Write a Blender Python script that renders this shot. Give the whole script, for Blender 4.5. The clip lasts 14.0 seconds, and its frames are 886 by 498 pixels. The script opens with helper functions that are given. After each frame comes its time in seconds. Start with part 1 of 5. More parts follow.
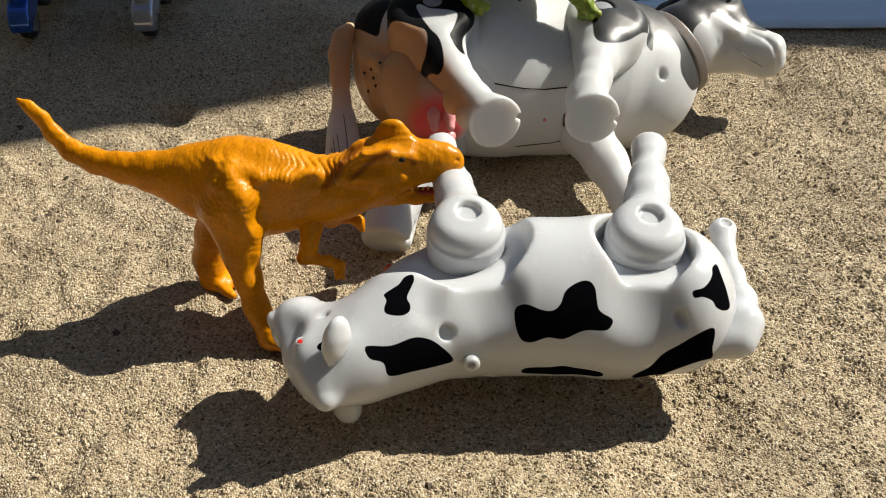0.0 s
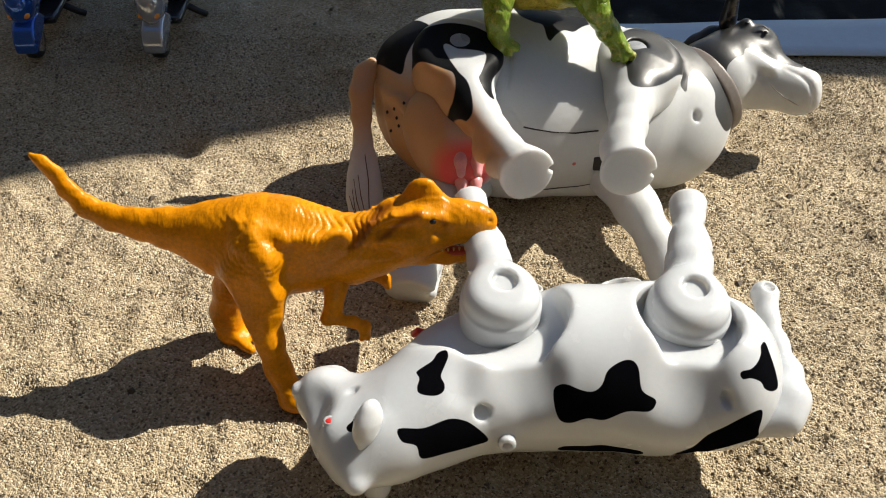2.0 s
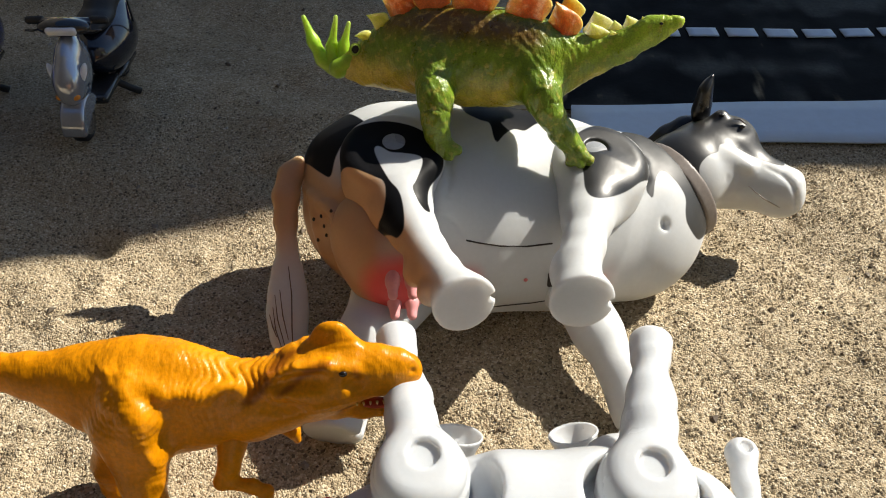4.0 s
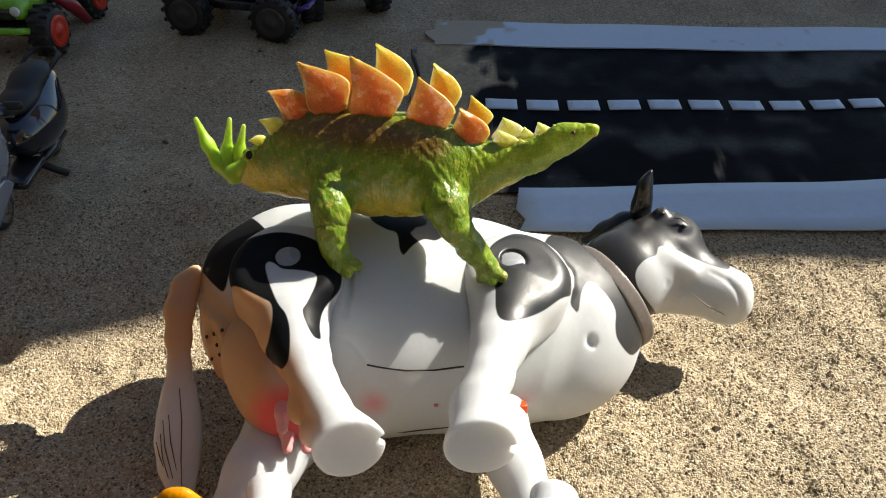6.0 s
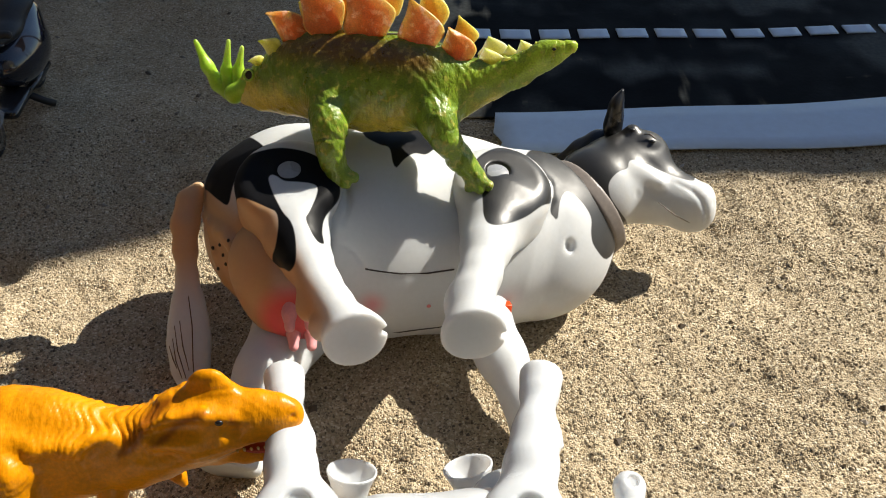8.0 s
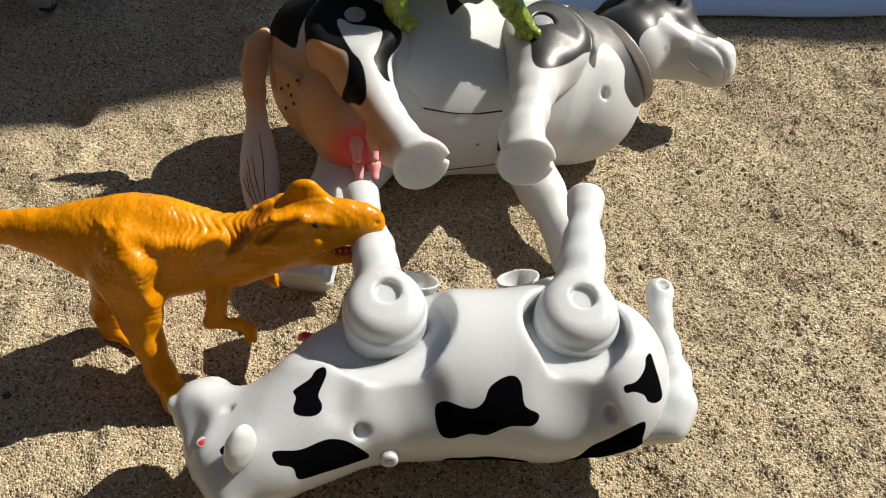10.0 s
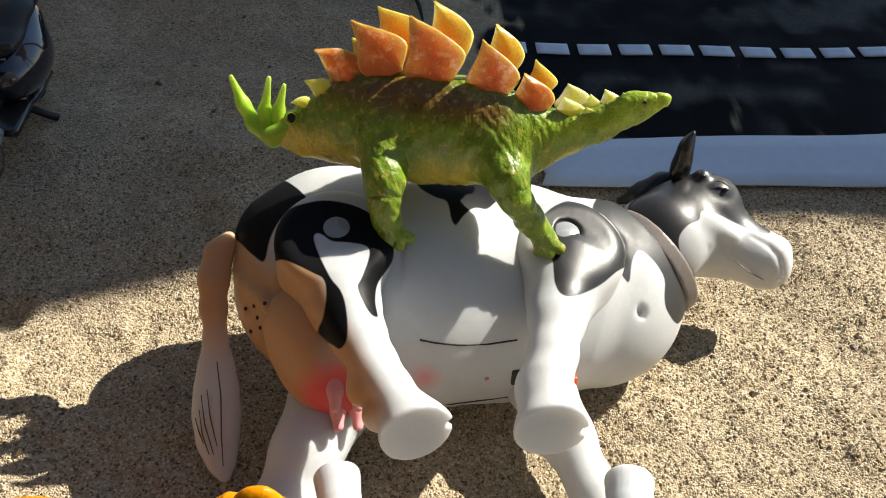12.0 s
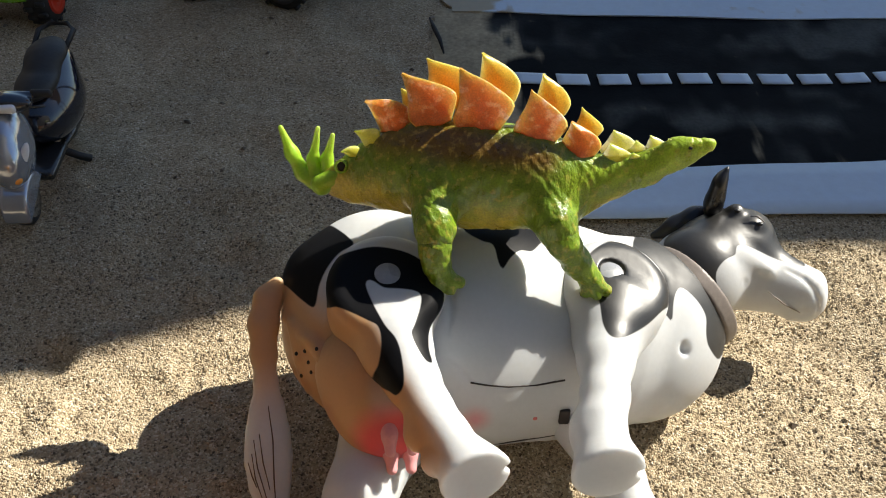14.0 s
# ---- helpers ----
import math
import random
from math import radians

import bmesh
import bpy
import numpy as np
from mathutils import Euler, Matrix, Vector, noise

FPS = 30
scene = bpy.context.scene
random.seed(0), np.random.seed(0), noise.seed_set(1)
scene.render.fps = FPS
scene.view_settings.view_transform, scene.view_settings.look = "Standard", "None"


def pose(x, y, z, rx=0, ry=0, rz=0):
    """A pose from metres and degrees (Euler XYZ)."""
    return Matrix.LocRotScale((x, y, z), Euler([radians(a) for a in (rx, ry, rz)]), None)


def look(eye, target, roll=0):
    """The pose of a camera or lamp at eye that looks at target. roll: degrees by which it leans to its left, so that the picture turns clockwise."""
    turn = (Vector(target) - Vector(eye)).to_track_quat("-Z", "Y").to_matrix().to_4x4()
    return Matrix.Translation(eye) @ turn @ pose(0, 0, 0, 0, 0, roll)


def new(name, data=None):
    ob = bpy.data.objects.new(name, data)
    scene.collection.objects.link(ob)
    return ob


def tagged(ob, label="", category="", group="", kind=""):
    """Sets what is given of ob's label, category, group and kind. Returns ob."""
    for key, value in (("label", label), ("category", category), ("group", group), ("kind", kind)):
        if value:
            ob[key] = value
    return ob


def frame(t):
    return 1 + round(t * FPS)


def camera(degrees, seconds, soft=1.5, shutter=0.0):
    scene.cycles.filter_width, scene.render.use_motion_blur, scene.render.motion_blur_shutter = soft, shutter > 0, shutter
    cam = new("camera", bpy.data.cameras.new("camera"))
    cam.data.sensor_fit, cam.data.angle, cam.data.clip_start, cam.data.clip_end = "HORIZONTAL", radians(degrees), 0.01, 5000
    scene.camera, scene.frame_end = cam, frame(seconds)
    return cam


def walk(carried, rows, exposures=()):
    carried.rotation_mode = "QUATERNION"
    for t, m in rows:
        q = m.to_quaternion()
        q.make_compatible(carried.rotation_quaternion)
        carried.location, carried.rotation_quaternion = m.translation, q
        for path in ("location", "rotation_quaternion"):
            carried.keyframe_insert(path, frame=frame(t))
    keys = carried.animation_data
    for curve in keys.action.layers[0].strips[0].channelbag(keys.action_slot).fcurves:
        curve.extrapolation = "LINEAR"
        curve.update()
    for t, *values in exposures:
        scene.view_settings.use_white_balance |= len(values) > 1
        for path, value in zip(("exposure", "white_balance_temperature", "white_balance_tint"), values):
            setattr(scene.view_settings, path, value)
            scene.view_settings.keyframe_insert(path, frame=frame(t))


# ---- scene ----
cam = camera(56.4, 14.0, soft=1.0)
PATH = [
    (0, (0.005, 0.007, 0.319), (-0.013, 1.491, -1.022), -0.5),
    (0.5, (0.003, 0.032, 0.327), (-0.017, 1.509, -1.021), -0.8),
    (1, (-0.001, 0.037, 0.333), (-0.018, 1.505, -1.026), -0.4),
    (1.5, (-0.007, 0.038, 0.343), (-0.02, 1.5, -1.021), -0.1),
    (2, (-0.011, 0.045, 0.335), (-0.023, 1.501, -1.036), 0.2),
    (2.5, (-0.011, 0.047, 0.339), (-0.023, 1.496, -1.039), 0.4),
    (3, (-0.006, 0.058, 0.31), (-0.017, 1.504, -1.071), 0.5),
    (3.5, (-0.001, 0.071, 0.302), (-0.012, 1.534, -1.062), 0.5),
    (4, (0.018, 0.118, 0.326), (0.025, 1.643, -0.968), 0.9),
    (4.2, (0.022, 0.131, 0.336), (0.029, 1.68, -0.93), 0.8),
    (6.3, (0.069, 0.176, 0.334), (0.052, 1.755, -0.893), 0.3),
    (6.5, (0.067, 0.18, 0.336), (0.063, 1.75, -0.903), 0.4),
    (7, (0.062, 0.184, 0.344), (0.075, 1.733, -0.921), 0.2),
    (7.5, (0.06, 0.175, 0.342), (0.099, 1.706, -0.944), 0.6),
    (8, (0.054, 0.137, 0.341), (0.126, 1.629, -0.99), 1.5),
    (8.5, (0.038, 0.09, 0.337), (0.139, 1.526, -1.052), 2.2),
    (8.7, (0.039, 0.081, 0.352), (0.127, 1.479, -1.075), 2.1),
    (10.8, (0.007, 0.088, 0.351), (0.124, 1.393, -1.159), 4.5),
    (11, (0.008, 0.111, 0.357), (0.12, 1.439, -1.134), 4.4),
    (11.5, (0.01, 0.161, 0.363), (0.116, 1.562, -1.062), 4.0),
    (12, (0.021, 0.197, 0.339), (0.129, 1.655, -1.026), 3.7),
    (12.4, (-0.006, 0.141, 0.333), (0.1, 1.583, -1.048), 3.6),
    (12.5, (-0.011, 0.125, 0.331), (0.098, 1.552, -1.066), 3.6),
    (13, (-0.007, 0.139, 0.341), (0.111, 1.552, -1.07), 3.5),
    (13.5, (0.001, 0.169, 0.357), (0.129, 1.613, -1.022), 3.1),
    (14, (-0.001, 0.202, 0.352), (0.109, 1.683, -0.987), 2.7),
]
EXPOSURES = [(0.0, 0.44), (0.5, 0.58), (3.5, 0.63), (4.2, 0.71), (6.3, 0.91), (7.5, 0.91), (8.0, 0.76), (8.7, 0.41), (11.0, 0.56), (11.5, 0.81), (12.0, 0.91), (12.5, 0.70), (13.0, 0.56), (13.5, 0.78), (14.0, 0.96)]
walk(cam, [(t, look(eye, target, roll)) for t, eye, target, roll in PATH], EXPOSURES)

import functools

# ---- light ----
SUN_WAY = Vector((0.95, 0.50, 1.0)).normalized()
world = bpy.data.worlds.new("world")
scene.world = world
world.use_nodes = True
wn = world.node_tree.nodes
sky = wn.new("ShaderNodeTexSky")
sky.sky_type, sky.sun_disc = "NISHITA", False
sky.sun_elevation = math.asin(SUN_WAY.z)
sky.sun_rotation = math.atan2(SUN_WAY.x, SUN_WAY.y)
sky.air_density, sky.dust_density, sky.ozone_density = 1.0, 0.2, 2.0
wn["Background"].inputs["Strength"].default_value = 0.054
world.node_tree.links.new(sky.outputs["Color"], wn["Background"].inputs["Color"])
sun = new("sun", bpy.data.lights.new("sun", "SUN"))
sun.data.energy, sun.data.angle, sun.data.color = 5.0, radians(0.45), (1.0, 0.94, 0.82)
sun.matrix_world = look(SUN_WAY * 3, (0, 0, 0))


# ---- materials ----
def material(name, base, rough=0.4, var=0.1, grain=90.0, bump=0.0, fine=500.0, metal=0.0, coat=0.0, paint=(), soft=0.0, gloss=0.5, stretch=None, fleck=None, matt=None):
    """A surface: base colour varied at two scales, fine relief, and painted areas that follow mesh attributes."""
    m = bpy.data.materials.new(name)
    m.use_nodes = True
    t, n = m.node_tree.links, m.node_tree.nodes
    b = n["Principled BSDF"]
    co = n.new("ShaderNodeTexCoord")
    big, small = n.new("ShaderNodeTexNoise"), n.new("ShaderNodeTexNoise")
    for node, s, d in ((big, grain, 4.0), (small, grain * 9, 3.0)):
        node.inputs["Scale"].default_value, node.inputs["Detail"].default_value = s, d
        t.new(co.outputs["Object"], node.inputs["Vector"])
    add = n.new("ShaderNodeMath")
    add.operation = "ADD"
    t.new(big.outputs["Fac"], add.inputs[0]), t.new(small.outputs["Fac"], add.inputs[1])
    rng = n.new("ShaderNodeMapRange")
    rng.inputs["From Min"].default_value, rng.inputs["From Max"].default_value = 0.6, 1.4
    rng.inputs["To Min"].default_value, rng.inputs["To Max"].default_value = 1 - var, 1 + var
    t.new(add.outputs[0], rng.inputs["Value"])
    colour = n.new("ShaderNodeRGB")
    colour.outputs[0].default_value = (*base, 1)
    out = colour.outputs[0]
    for attribute, tint, edge, amount in paint:
        a = n.new("ShaderNodeAttribute")
        a.attribute_name = attribute
        r = n.new("ShaderNodeMapRange")
        r.interpolation_type = "SMOOTHSTEP"
        r.inputs["From Min"].default_value, r.inputs["From Max"].default_value = 0.0, 2 * edge
        r.inputs["To Max"].default_value = amount
        t.new(a.outputs["Fac"], r.inputs["Value"])
        mix = n.new("ShaderNodeMix")
        mix.data_type = "RGBA"
        t.new(r.outputs["Result"], mix.inputs["Factor"]), t.new(out, mix.inputs[6])
        mix.inputs[7].default_value = (*tint, 1)
        out = mix.outputs[2]
    if fleck:
        f = n.new("ShaderNodeTexNoise")
        f.inputs["Scale"].default_value, f.inputs["Detail"].default_value = fleck[1], 6.0
        t.new(co.outputs["Object"], f.inputs["Vector"])
        r = n.new("ShaderNodeMapRange")
        r.inputs["From Min"].default_value, r.inputs["From Max"].default_value = 0.54, 0.66
        r.inputs["To Max"].default_value = fleck[2]
        t.new(f.outputs["Fac"], r.inputs["Value"])
        mix = n.new("ShaderNodeMix")
        mix.data_type = "RGBA"
        t.new(r.outputs["Result"], mix.inputs["Factor"]), t.new(out, mix.inputs[6])
        mix.inputs[7].default_value = (*fleck[0], 1)
        out = mix.outputs[2]
    b.inputs["Specular IOR Level"].default_value = gloss
    if matt is not None:
        r = n.new("ShaderNodeMapRange")
        a = n.new("ShaderNodeAttribute")
        a.attribute_name = paint[-1][0]
        r.inputs["From Max"].default_value = 2 * paint[-1][2]
        r.inputs["To Min"].default_value, r.inputs["To Max"].default_value = gloss, matt
        t.new(a.outputs["Fac"], r.inputs["Value"]), t.new(r.outputs["Result"], b.inputs["Specular IOR Level"])
    mul = n.new("ShaderNodeVectorMath")
    mul.operation = "SCALE"
    t.new(out, mul.inputs[0]), t.new(rng.outputs["Result"], mul.inputs["Scale"])
    t.new(mul.outputs[0], b.inputs["Base Color"])
    rr = n.new("ShaderNodeMapRange")
    rr.inputs["From Min"].default_value, rr.inputs["From Max"].default_value = 0.3, 0.7
    rr.inputs["To Min"].default_value, rr.inputs["To Max"].default_value = rough * 0.8, min(1, rough * 1.2)
    t.new(big.outputs["Fac"], rr.inputs["Value"]), t.new(rr.outputs["Result"], b.inputs["Roughness"])
    b.inputs["Metallic"].default_value = metal
    b.inputs["Coat Weight"].default_value = coat
    if soft:
        b.inputs["Subsurface Weight"].default_value = soft
        b.inputs["Subsurface Radius"].default_value = (1.0, 0.9, 0.8)
        b.inputs["Subsurface Scale"].default_value = 0.014
    if bump:
        f = n.new("ShaderNodeTexNoise")
        f.inputs["Scale"].default_value, f.inputs["Detail"].default_value = fine, 4.0
        t.new(co.outputs["Object"], f.inputs["Vector"])
        if stretch:
            k = n.new("ShaderNodeVectorMath")
            k.operation = "MULTIPLY"
            k.inputs[1].default_value = stretch
            t.new(co.outputs["Object"], k.inputs[0]), t.new(k.outputs[0], f.inputs["Vector"])
        u = n.new("ShaderNodeBump")
        u.inputs["Strength"].default_value, u.inputs["Distance"].default_value = bump, 0.001
        t.new(f.outputs["Fac"], u.inputs["Height"]), t.new(u.outputs["Normal"], b.inputs["Normal"])
    return m


def sand_material():
    """Coarse dry beach sand: grains of several colours about a millimetre wide."""
    m = bpy.data.materials.new("sand")
    m.use_nodes = True
    t, n = m.node_tree.links, m.node_tree.nodes
    b = n["Principled BSDF"]
    co = n.new("ShaderNodeTexCoord")
    cells = n.new("ShaderNodeTexVoronoi")
    cells.inputs["Scale"].default_value = 1000.0
    fine = n.new("ShaderNodeTexNoise")
    fine.inputs["Scale"].default_value, fine.inputs["Detail"].default_value = 520.0, 5.0
    wide = n.new("ShaderNodeTexNoise")
    wide.inputs["Scale"].default_value, wide.inputs["Detail"].default_value = 16.0, 5.0
    for node in (cells, fine, wide):
        t.new(co.outputs["Object"], node.inputs["Vector"])
    split = n.new("ShaderNodeSeparateColor")
    t.new(cells.outputs["Color"], split.inputs[0])
    ramp = n.new("ShaderNodeValToRGB")
    e = ramp.color_ramp.elements
    e[0].position, e[0].color = 0.0, (0.085, 0.063, 0.040, 1)
    e[1].position, e[1].color = 1.0, (0.70, 0.62, 0.47, 1)
    for at, c in ((0.10, (0.295, 0.228, 0.143)), (0.35, (0.420, 0.332, 0.212)), (0.8, (0.510, 0.415, 0.272))):
        k = e.new(at)
        k.color = (*c, 1)
    t.new(split.outputs[0], ramp.inputs["Fac"])
    tone = n.new("ShaderNodeMapRange")
    tone.inputs["From Min"].default_value, tone.inputs["From Max"].default_value = 0.3, 0.7
    tone.inputs["To Min"].default_value, tone.inputs["To Max"].default_value = 0.86, 1.12
    t.new(wide.outputs["Fac"], tone.inputs["Value"])
    mul = n.new("ShaderNodeVectorMath")
    mul.operation = "SCALE"
    t.new(ramp.outputs["Color"], mul.inputs[0]), t.new(tone.outputs["Result"], mul.inputs["Scale"])
    t.new(mul.outputs[0], b.inputs["Base Color"])
    b.inputs["Roughness"].default_value = 0.85
    b.inputs["Specular IOR Level"].default_value = 0.25
    add = n.new("ShaderNodeMath")
    add.operation = "MULTIPLY_ADD"
    add.inputs[1].default_value = -0.7
    t.new(cells.outputs["Distance"], add.inputs[0]), t.new(fine.outputs["Fac"], add.inputs[2])
    u = n.new("ShaderNodeBump")
    u.inputs["Strength"].default_value, u.inputs["Distance"].default_value = 0.9, 0.0015
    t.new(add.outputs[0], u.inputs["Height"]), t.new(u.outputs["Normal"], b.inputs["Normal"])
    return m


BLACK = (0.005, 0.005, 0.006)
SAND = sand_material()

# == shapes
# Rounded solids as distance fields: p is (x, y, z) of arrays.
def smin(a, b, k):
    h = np.maximum(k - np.abs(a - b), 0) / k
    return np.minimum(a, b) - h * h * (k / 4)


def smax(a, b, k):
    return -smin(-a, -b, k)


def cone(p, a, b, ra, rb):
    """A rod with round ends of two radii."""
    ab = [b[i] - a[i] for i in range(3)]
    q = [p[i] - a[i] for i in range(3)]
    s = np.clip((q[0] * ab[0] + q[1] * ab[1] + q[2] * ab[2]) / (ab[0] ** 2 + ab[1] ** 2 + ab[2] ** 2), 0, 1)
    return np.sqrt((q[0] - s * ab[0]) ** 2 + (q[1] - s * ab[1]) ** 2 + (q[2] - s * ab[2]) ** 2) - (ra + s * (rb - ra))


def chain(p, knots, k=0.006):
    """Rods from knot to knot (x, y, z, radius), melted together."""
    d = None
    for a, b in zip(knots, knots[1:]):
        c = cone(p, a, b, a[3], b[3])
        d = c if d is None else smin(d, c, k)
    return d


def turn(p, c, axis):
    """Local coordinates about c with the third axis along axis."""
    w = np.array(axis, float) / np.linalg.norm(axis)
    u = np.cross((0, 0, 1) if abs(w[2]) < 0.9 else (1, 0, 0), w)
    u /= np.linalg.norm(u)
    v = np.cross(w, u)
    q = [p[i] - c[i] for i in range(3)]
    return [q[0] * e[0] + q[1] * e[1] + q[2] * e[2] for e in (u, v, w)]


def ball(p, c, r, axis=None):
    """An ellipsoid; with axis its third radius lies along it."""
    q = turn(p, c, axis) if axis is not None else [p[i] - c[i] for i in range(3)]
    k0 = np.sqrt(sum((q[i] / r[i]) ** 2 for i in range(3)))
    k1 = np.sqrt(sum((q[i] / r[i] ** 2) ** 2 for i in range(3)))
    return k0 * (k0 - 1) / np.maximum(k1, 1e-6)


def rod(p, c, axis, r, half, soft=0.001):
    """A cylinder about c with softened rims."""
    q = turn(p, c, axis)
    a, b = np.sqrt(q[0] ** 2 + q[1] ** 2) - (r - soft), np.abs(q[2]) - (half - soft)
    return np.minimum(np.maximum(a, b), 0) + np.sqrt(np.maximum(a, 0) ** 2 + np.maximum(b, 0) ** 2) - soft


def plane(p, c, axis):
    """Negative behind the plane through c that faces axis."""
    return turn(p, c, axis)[2]


def squeeze(p, c, axis, s):
    """Thins what is drawn along axis by the factor s."""
    w = np.array(axis, float) / np.linalg.norm(axis)
    d = sum((p[i] - c[i]) * w[i] for i in range(3)) * (1 / s - 1)
    return [p[i] + d * w[i] for i in range(3)]


# white cow on its side: back to the front, belly away
def cow_body(p):
    d = chain(p, [(0.101, 0.2750, 0.0455, 0.0330), (0.079, 0.2775, 0.0450, 0.0355), (0.043, 0.2775, 0.0450, 0.0338), (0.015, 0.2745, 0.0450, 0.0318), (-0.004, 0.2675, 0.0445, 0.0275), (-0.022, 0.2530, 0.0435, 0.0220), (-0.034, 0.2435, 0.0425, 0.0185)], 0.012)
    d = smin(d, ball(p, (0.1110, 0.2755, 0.0450), (0.0165, 0.0300, 0.0290)), 0.012)
    # shoulder and flank hollows
    d = smax(d, -ball(p, (0.016, 0.222, 0.088), (0.016, 0.030, 0.030)), 0.016)
    d = smax(d, -ball(p, (0.083, 0.222, 0.090), (0.016, 0.030, 0.031)), 0.024)
    flank = (0, -0.62, 0.78)
    d = smax(d, -ball(p, (0.0225, 0.2460, 0.0740), (0.0135, 0.0190, 0.0095), flank), 0.007)
    d = smax(d, -ball(p, (0.0857, 0.2443, 0.0763), (0.0115, 0.0190, 0.0125), flank), 0.012)
    d = smax(d, -chain(p, [(-0.0040, 0.2560, 0.0790, 0.0030), (-0.0040, 0.2440, 0.0700, 0.0022)], 0.002), 0.008)
    # head
    h = chain(p, [(-0.0468, 0.2195, 0.042, 0.0042), (-0.0480, 0.2330, 0.042, 0.0125), (-0.0540, 0.2450, 0.042, 0.0125), (-0.0635, 0.2615, 0.040, 0.0110)], 0.008)
    h = smin(h, cone(p, (-0.048, 0.2455, 0.042), (-0.036, 0.2430, 0.0425), 0.0130, 0.0172), 0.010)
    h = smin(h, ball(p, (-0.0655, 0.2645, 0.039), (0.0110, 0.0112, 0.0135)), 0.006)
    h = smin(h, cone(p, (-0.0640, 0.2700, 0.0380), (-0.0420, 0.2560, 0.0420), 0.0050, 0.0080), 0.008)
    h = smin(h, cone(p, (-0.0580, 0.2610, 0.0430), (-0.0300, 0.2540, 0.0460), 0.0085, 0.0125), 0.010)
    h = smin(h, ball(p, (-0.0600, 0.2725, 0.0440), (0.0048, 0.0030, 0.0042)), 0.003)
    h = smin(h, ball(p, (-0.0758, 0.2630, 0.0450), (0.0024, 0.0036, 0.0036)), 0.002)
    h = smin(h, ball(p, (-0.0575, 0.2400, 0.0525), (0.0055, 0.0050, 0.0040)), 0.004)
    h = smax(h, -ball(p, (-0.0680, 0.2470, 0.0560), (0.0070, 0.0100, 0.0070)), 0.008)
    d = smin(d, h, 0.010)
    # pockets in which the legs swing, and small moulded holes
    d = smax(d, -rod(p, (0.0135, 0.2855, 0.0975), (0, 0.12, 1), 0.0272, 0.030, 0.002), 0.002)
    d = smax(d, -rod(p, (0.0905, 0.2825, 0.0975), (0, 0.12, 1), 0.0222, 0.030, 0.002), 0.002)
    d = smax(d, -ball(p, (0.1090, 0.2730, 0.0830), (0.0055, 0.0100, 0.0060)), 0.0015)
    d = smax(d, -rod(p, (-0.004, 0.3020, 0.092), (-0.10, -0.04, 1), 0.0350, 0.030, 0.006), 0.010)
    d = smax(d, -rod(p, (0.0033, 0.2422, 0.0592), (0, -0.6, 0.8), 0.0034, 0.0035, 0.0005), 0.0006)
    d = smax(d, -ball(p, (-0.0505, 0.2534, 0.0588), (0.0030, 0.0024, 0.0020)), 0.0006)
    d = smax(d, -ball(p, (0.1028, 0.2464, 0.0630), (0.0026, 0.0045, 0.0045), (0.3, -0.6, 0.75)), 0.0006)
    return d


def cow_leg_up(p, c, tip, r):
    """A swinging leg: a hub with a screw hole and a limb with a slightly flared hoof."""
    d = rod(p, (c[0], c[1], 0.0705), (0, -0.10, 1), 0.0166, 0.0140, 0.0075)
    d = smin(d, rod(p, (c[0], c[1], 0.0640), (0, -0.10, 1), 0.0178, 0.0115, 0.0012), 0.002)
    w = np.array([tip[i] - c[i] for i in range(3)])
    at = lambda s: tuple(np.array(c) + s * w)
    limb = chain(p, [(c[0], c[1] + 0.004, 0.0712, 0.0122), (*at(0.36), r * 0.84), (*at(0.56), r * 0.72), (*at(0.80), r * 0.68)], 0.008)
    hoof = chain(p, [(*at(0.86), r * 0.80), (*at(1.0), r * 0.90)], 0.004)
    hoof = smin(hoof, ball(p, [at(0.50)[0] + 0.0050, at(0.50)[1], at(0.50)[2]], (0.0050, 0.0060, 0.0060)), 0.004)
    d = smin(d, smin(limb, hoof, 0.003), 0.007)
    d = smax(d, plane(p, tip, w), 0.0020)
    return smax(d, -rod(p, (c[0] + 0.0012, c[1] + 0.001, 0.0908), (0, -0.10, 1), 0.0056, 0.0085, 0.0006), 0.0008)


def cow_leg_down(p, a, b, r):
    """A lower leg that ends in an open, flared cup."""
    w = np.array([b[i] - a[i] for i in range(3)])
    mid = [a[i] + 0.55 * w[i] for i in range(3)]
    d = chain(p, [(*a, r * 1.1), (*mid, r * 0.80), (*b, r * 1.35)], 0.004)
    d = smax(d, plane(p, b, w), 0.001)
    return smax(d, -chain(p, [(*[a[i] + 0.62 * w[i] for i in range(3)], r * 0.55), (*b, r * 1.08), (*[a[i] + 1.3 * w[i] for i in range(3)], r * 1.5)], 0.003), 0.0012)


def cow_tail(p):
    d = chain(p, [(0.122, 0.255, 0.040, 0.0090), (0.1330, 0.2550, 0.0410, 0.0075), (0.1370, 0.2620, 0.0440, 0.0076), (0.1402, 0.2760, 0.0440, 0.0054), (0.1395, 0.2920, 0.0445, 0.0045), (0.1390, 0.3060, 0.0470, 0.0040), (0.1405, 0.3190, 0.0490, 0.0068)], 0.006)
    return smax(d, -rod(p, (0.1410, 0.3185, 0.0565), (0, -0.2, 1), 0.0026, 0.0035, 0.0005), 0.001)


def cow_udder(p):
    d = ball(p, (0.094, 0.322, 0.036), (0.017, 0.013, 0.014))
    for x, z in ((0.098, 0.046), (0.104, 0.046), (0.097, 0.036), (0.104, 0.036)):
        d = smin(d, cone(p, (x, 0.330, z), (x, 0.3385, z + 0.001), 0.0022, 0.0014), 0.003)
    return d


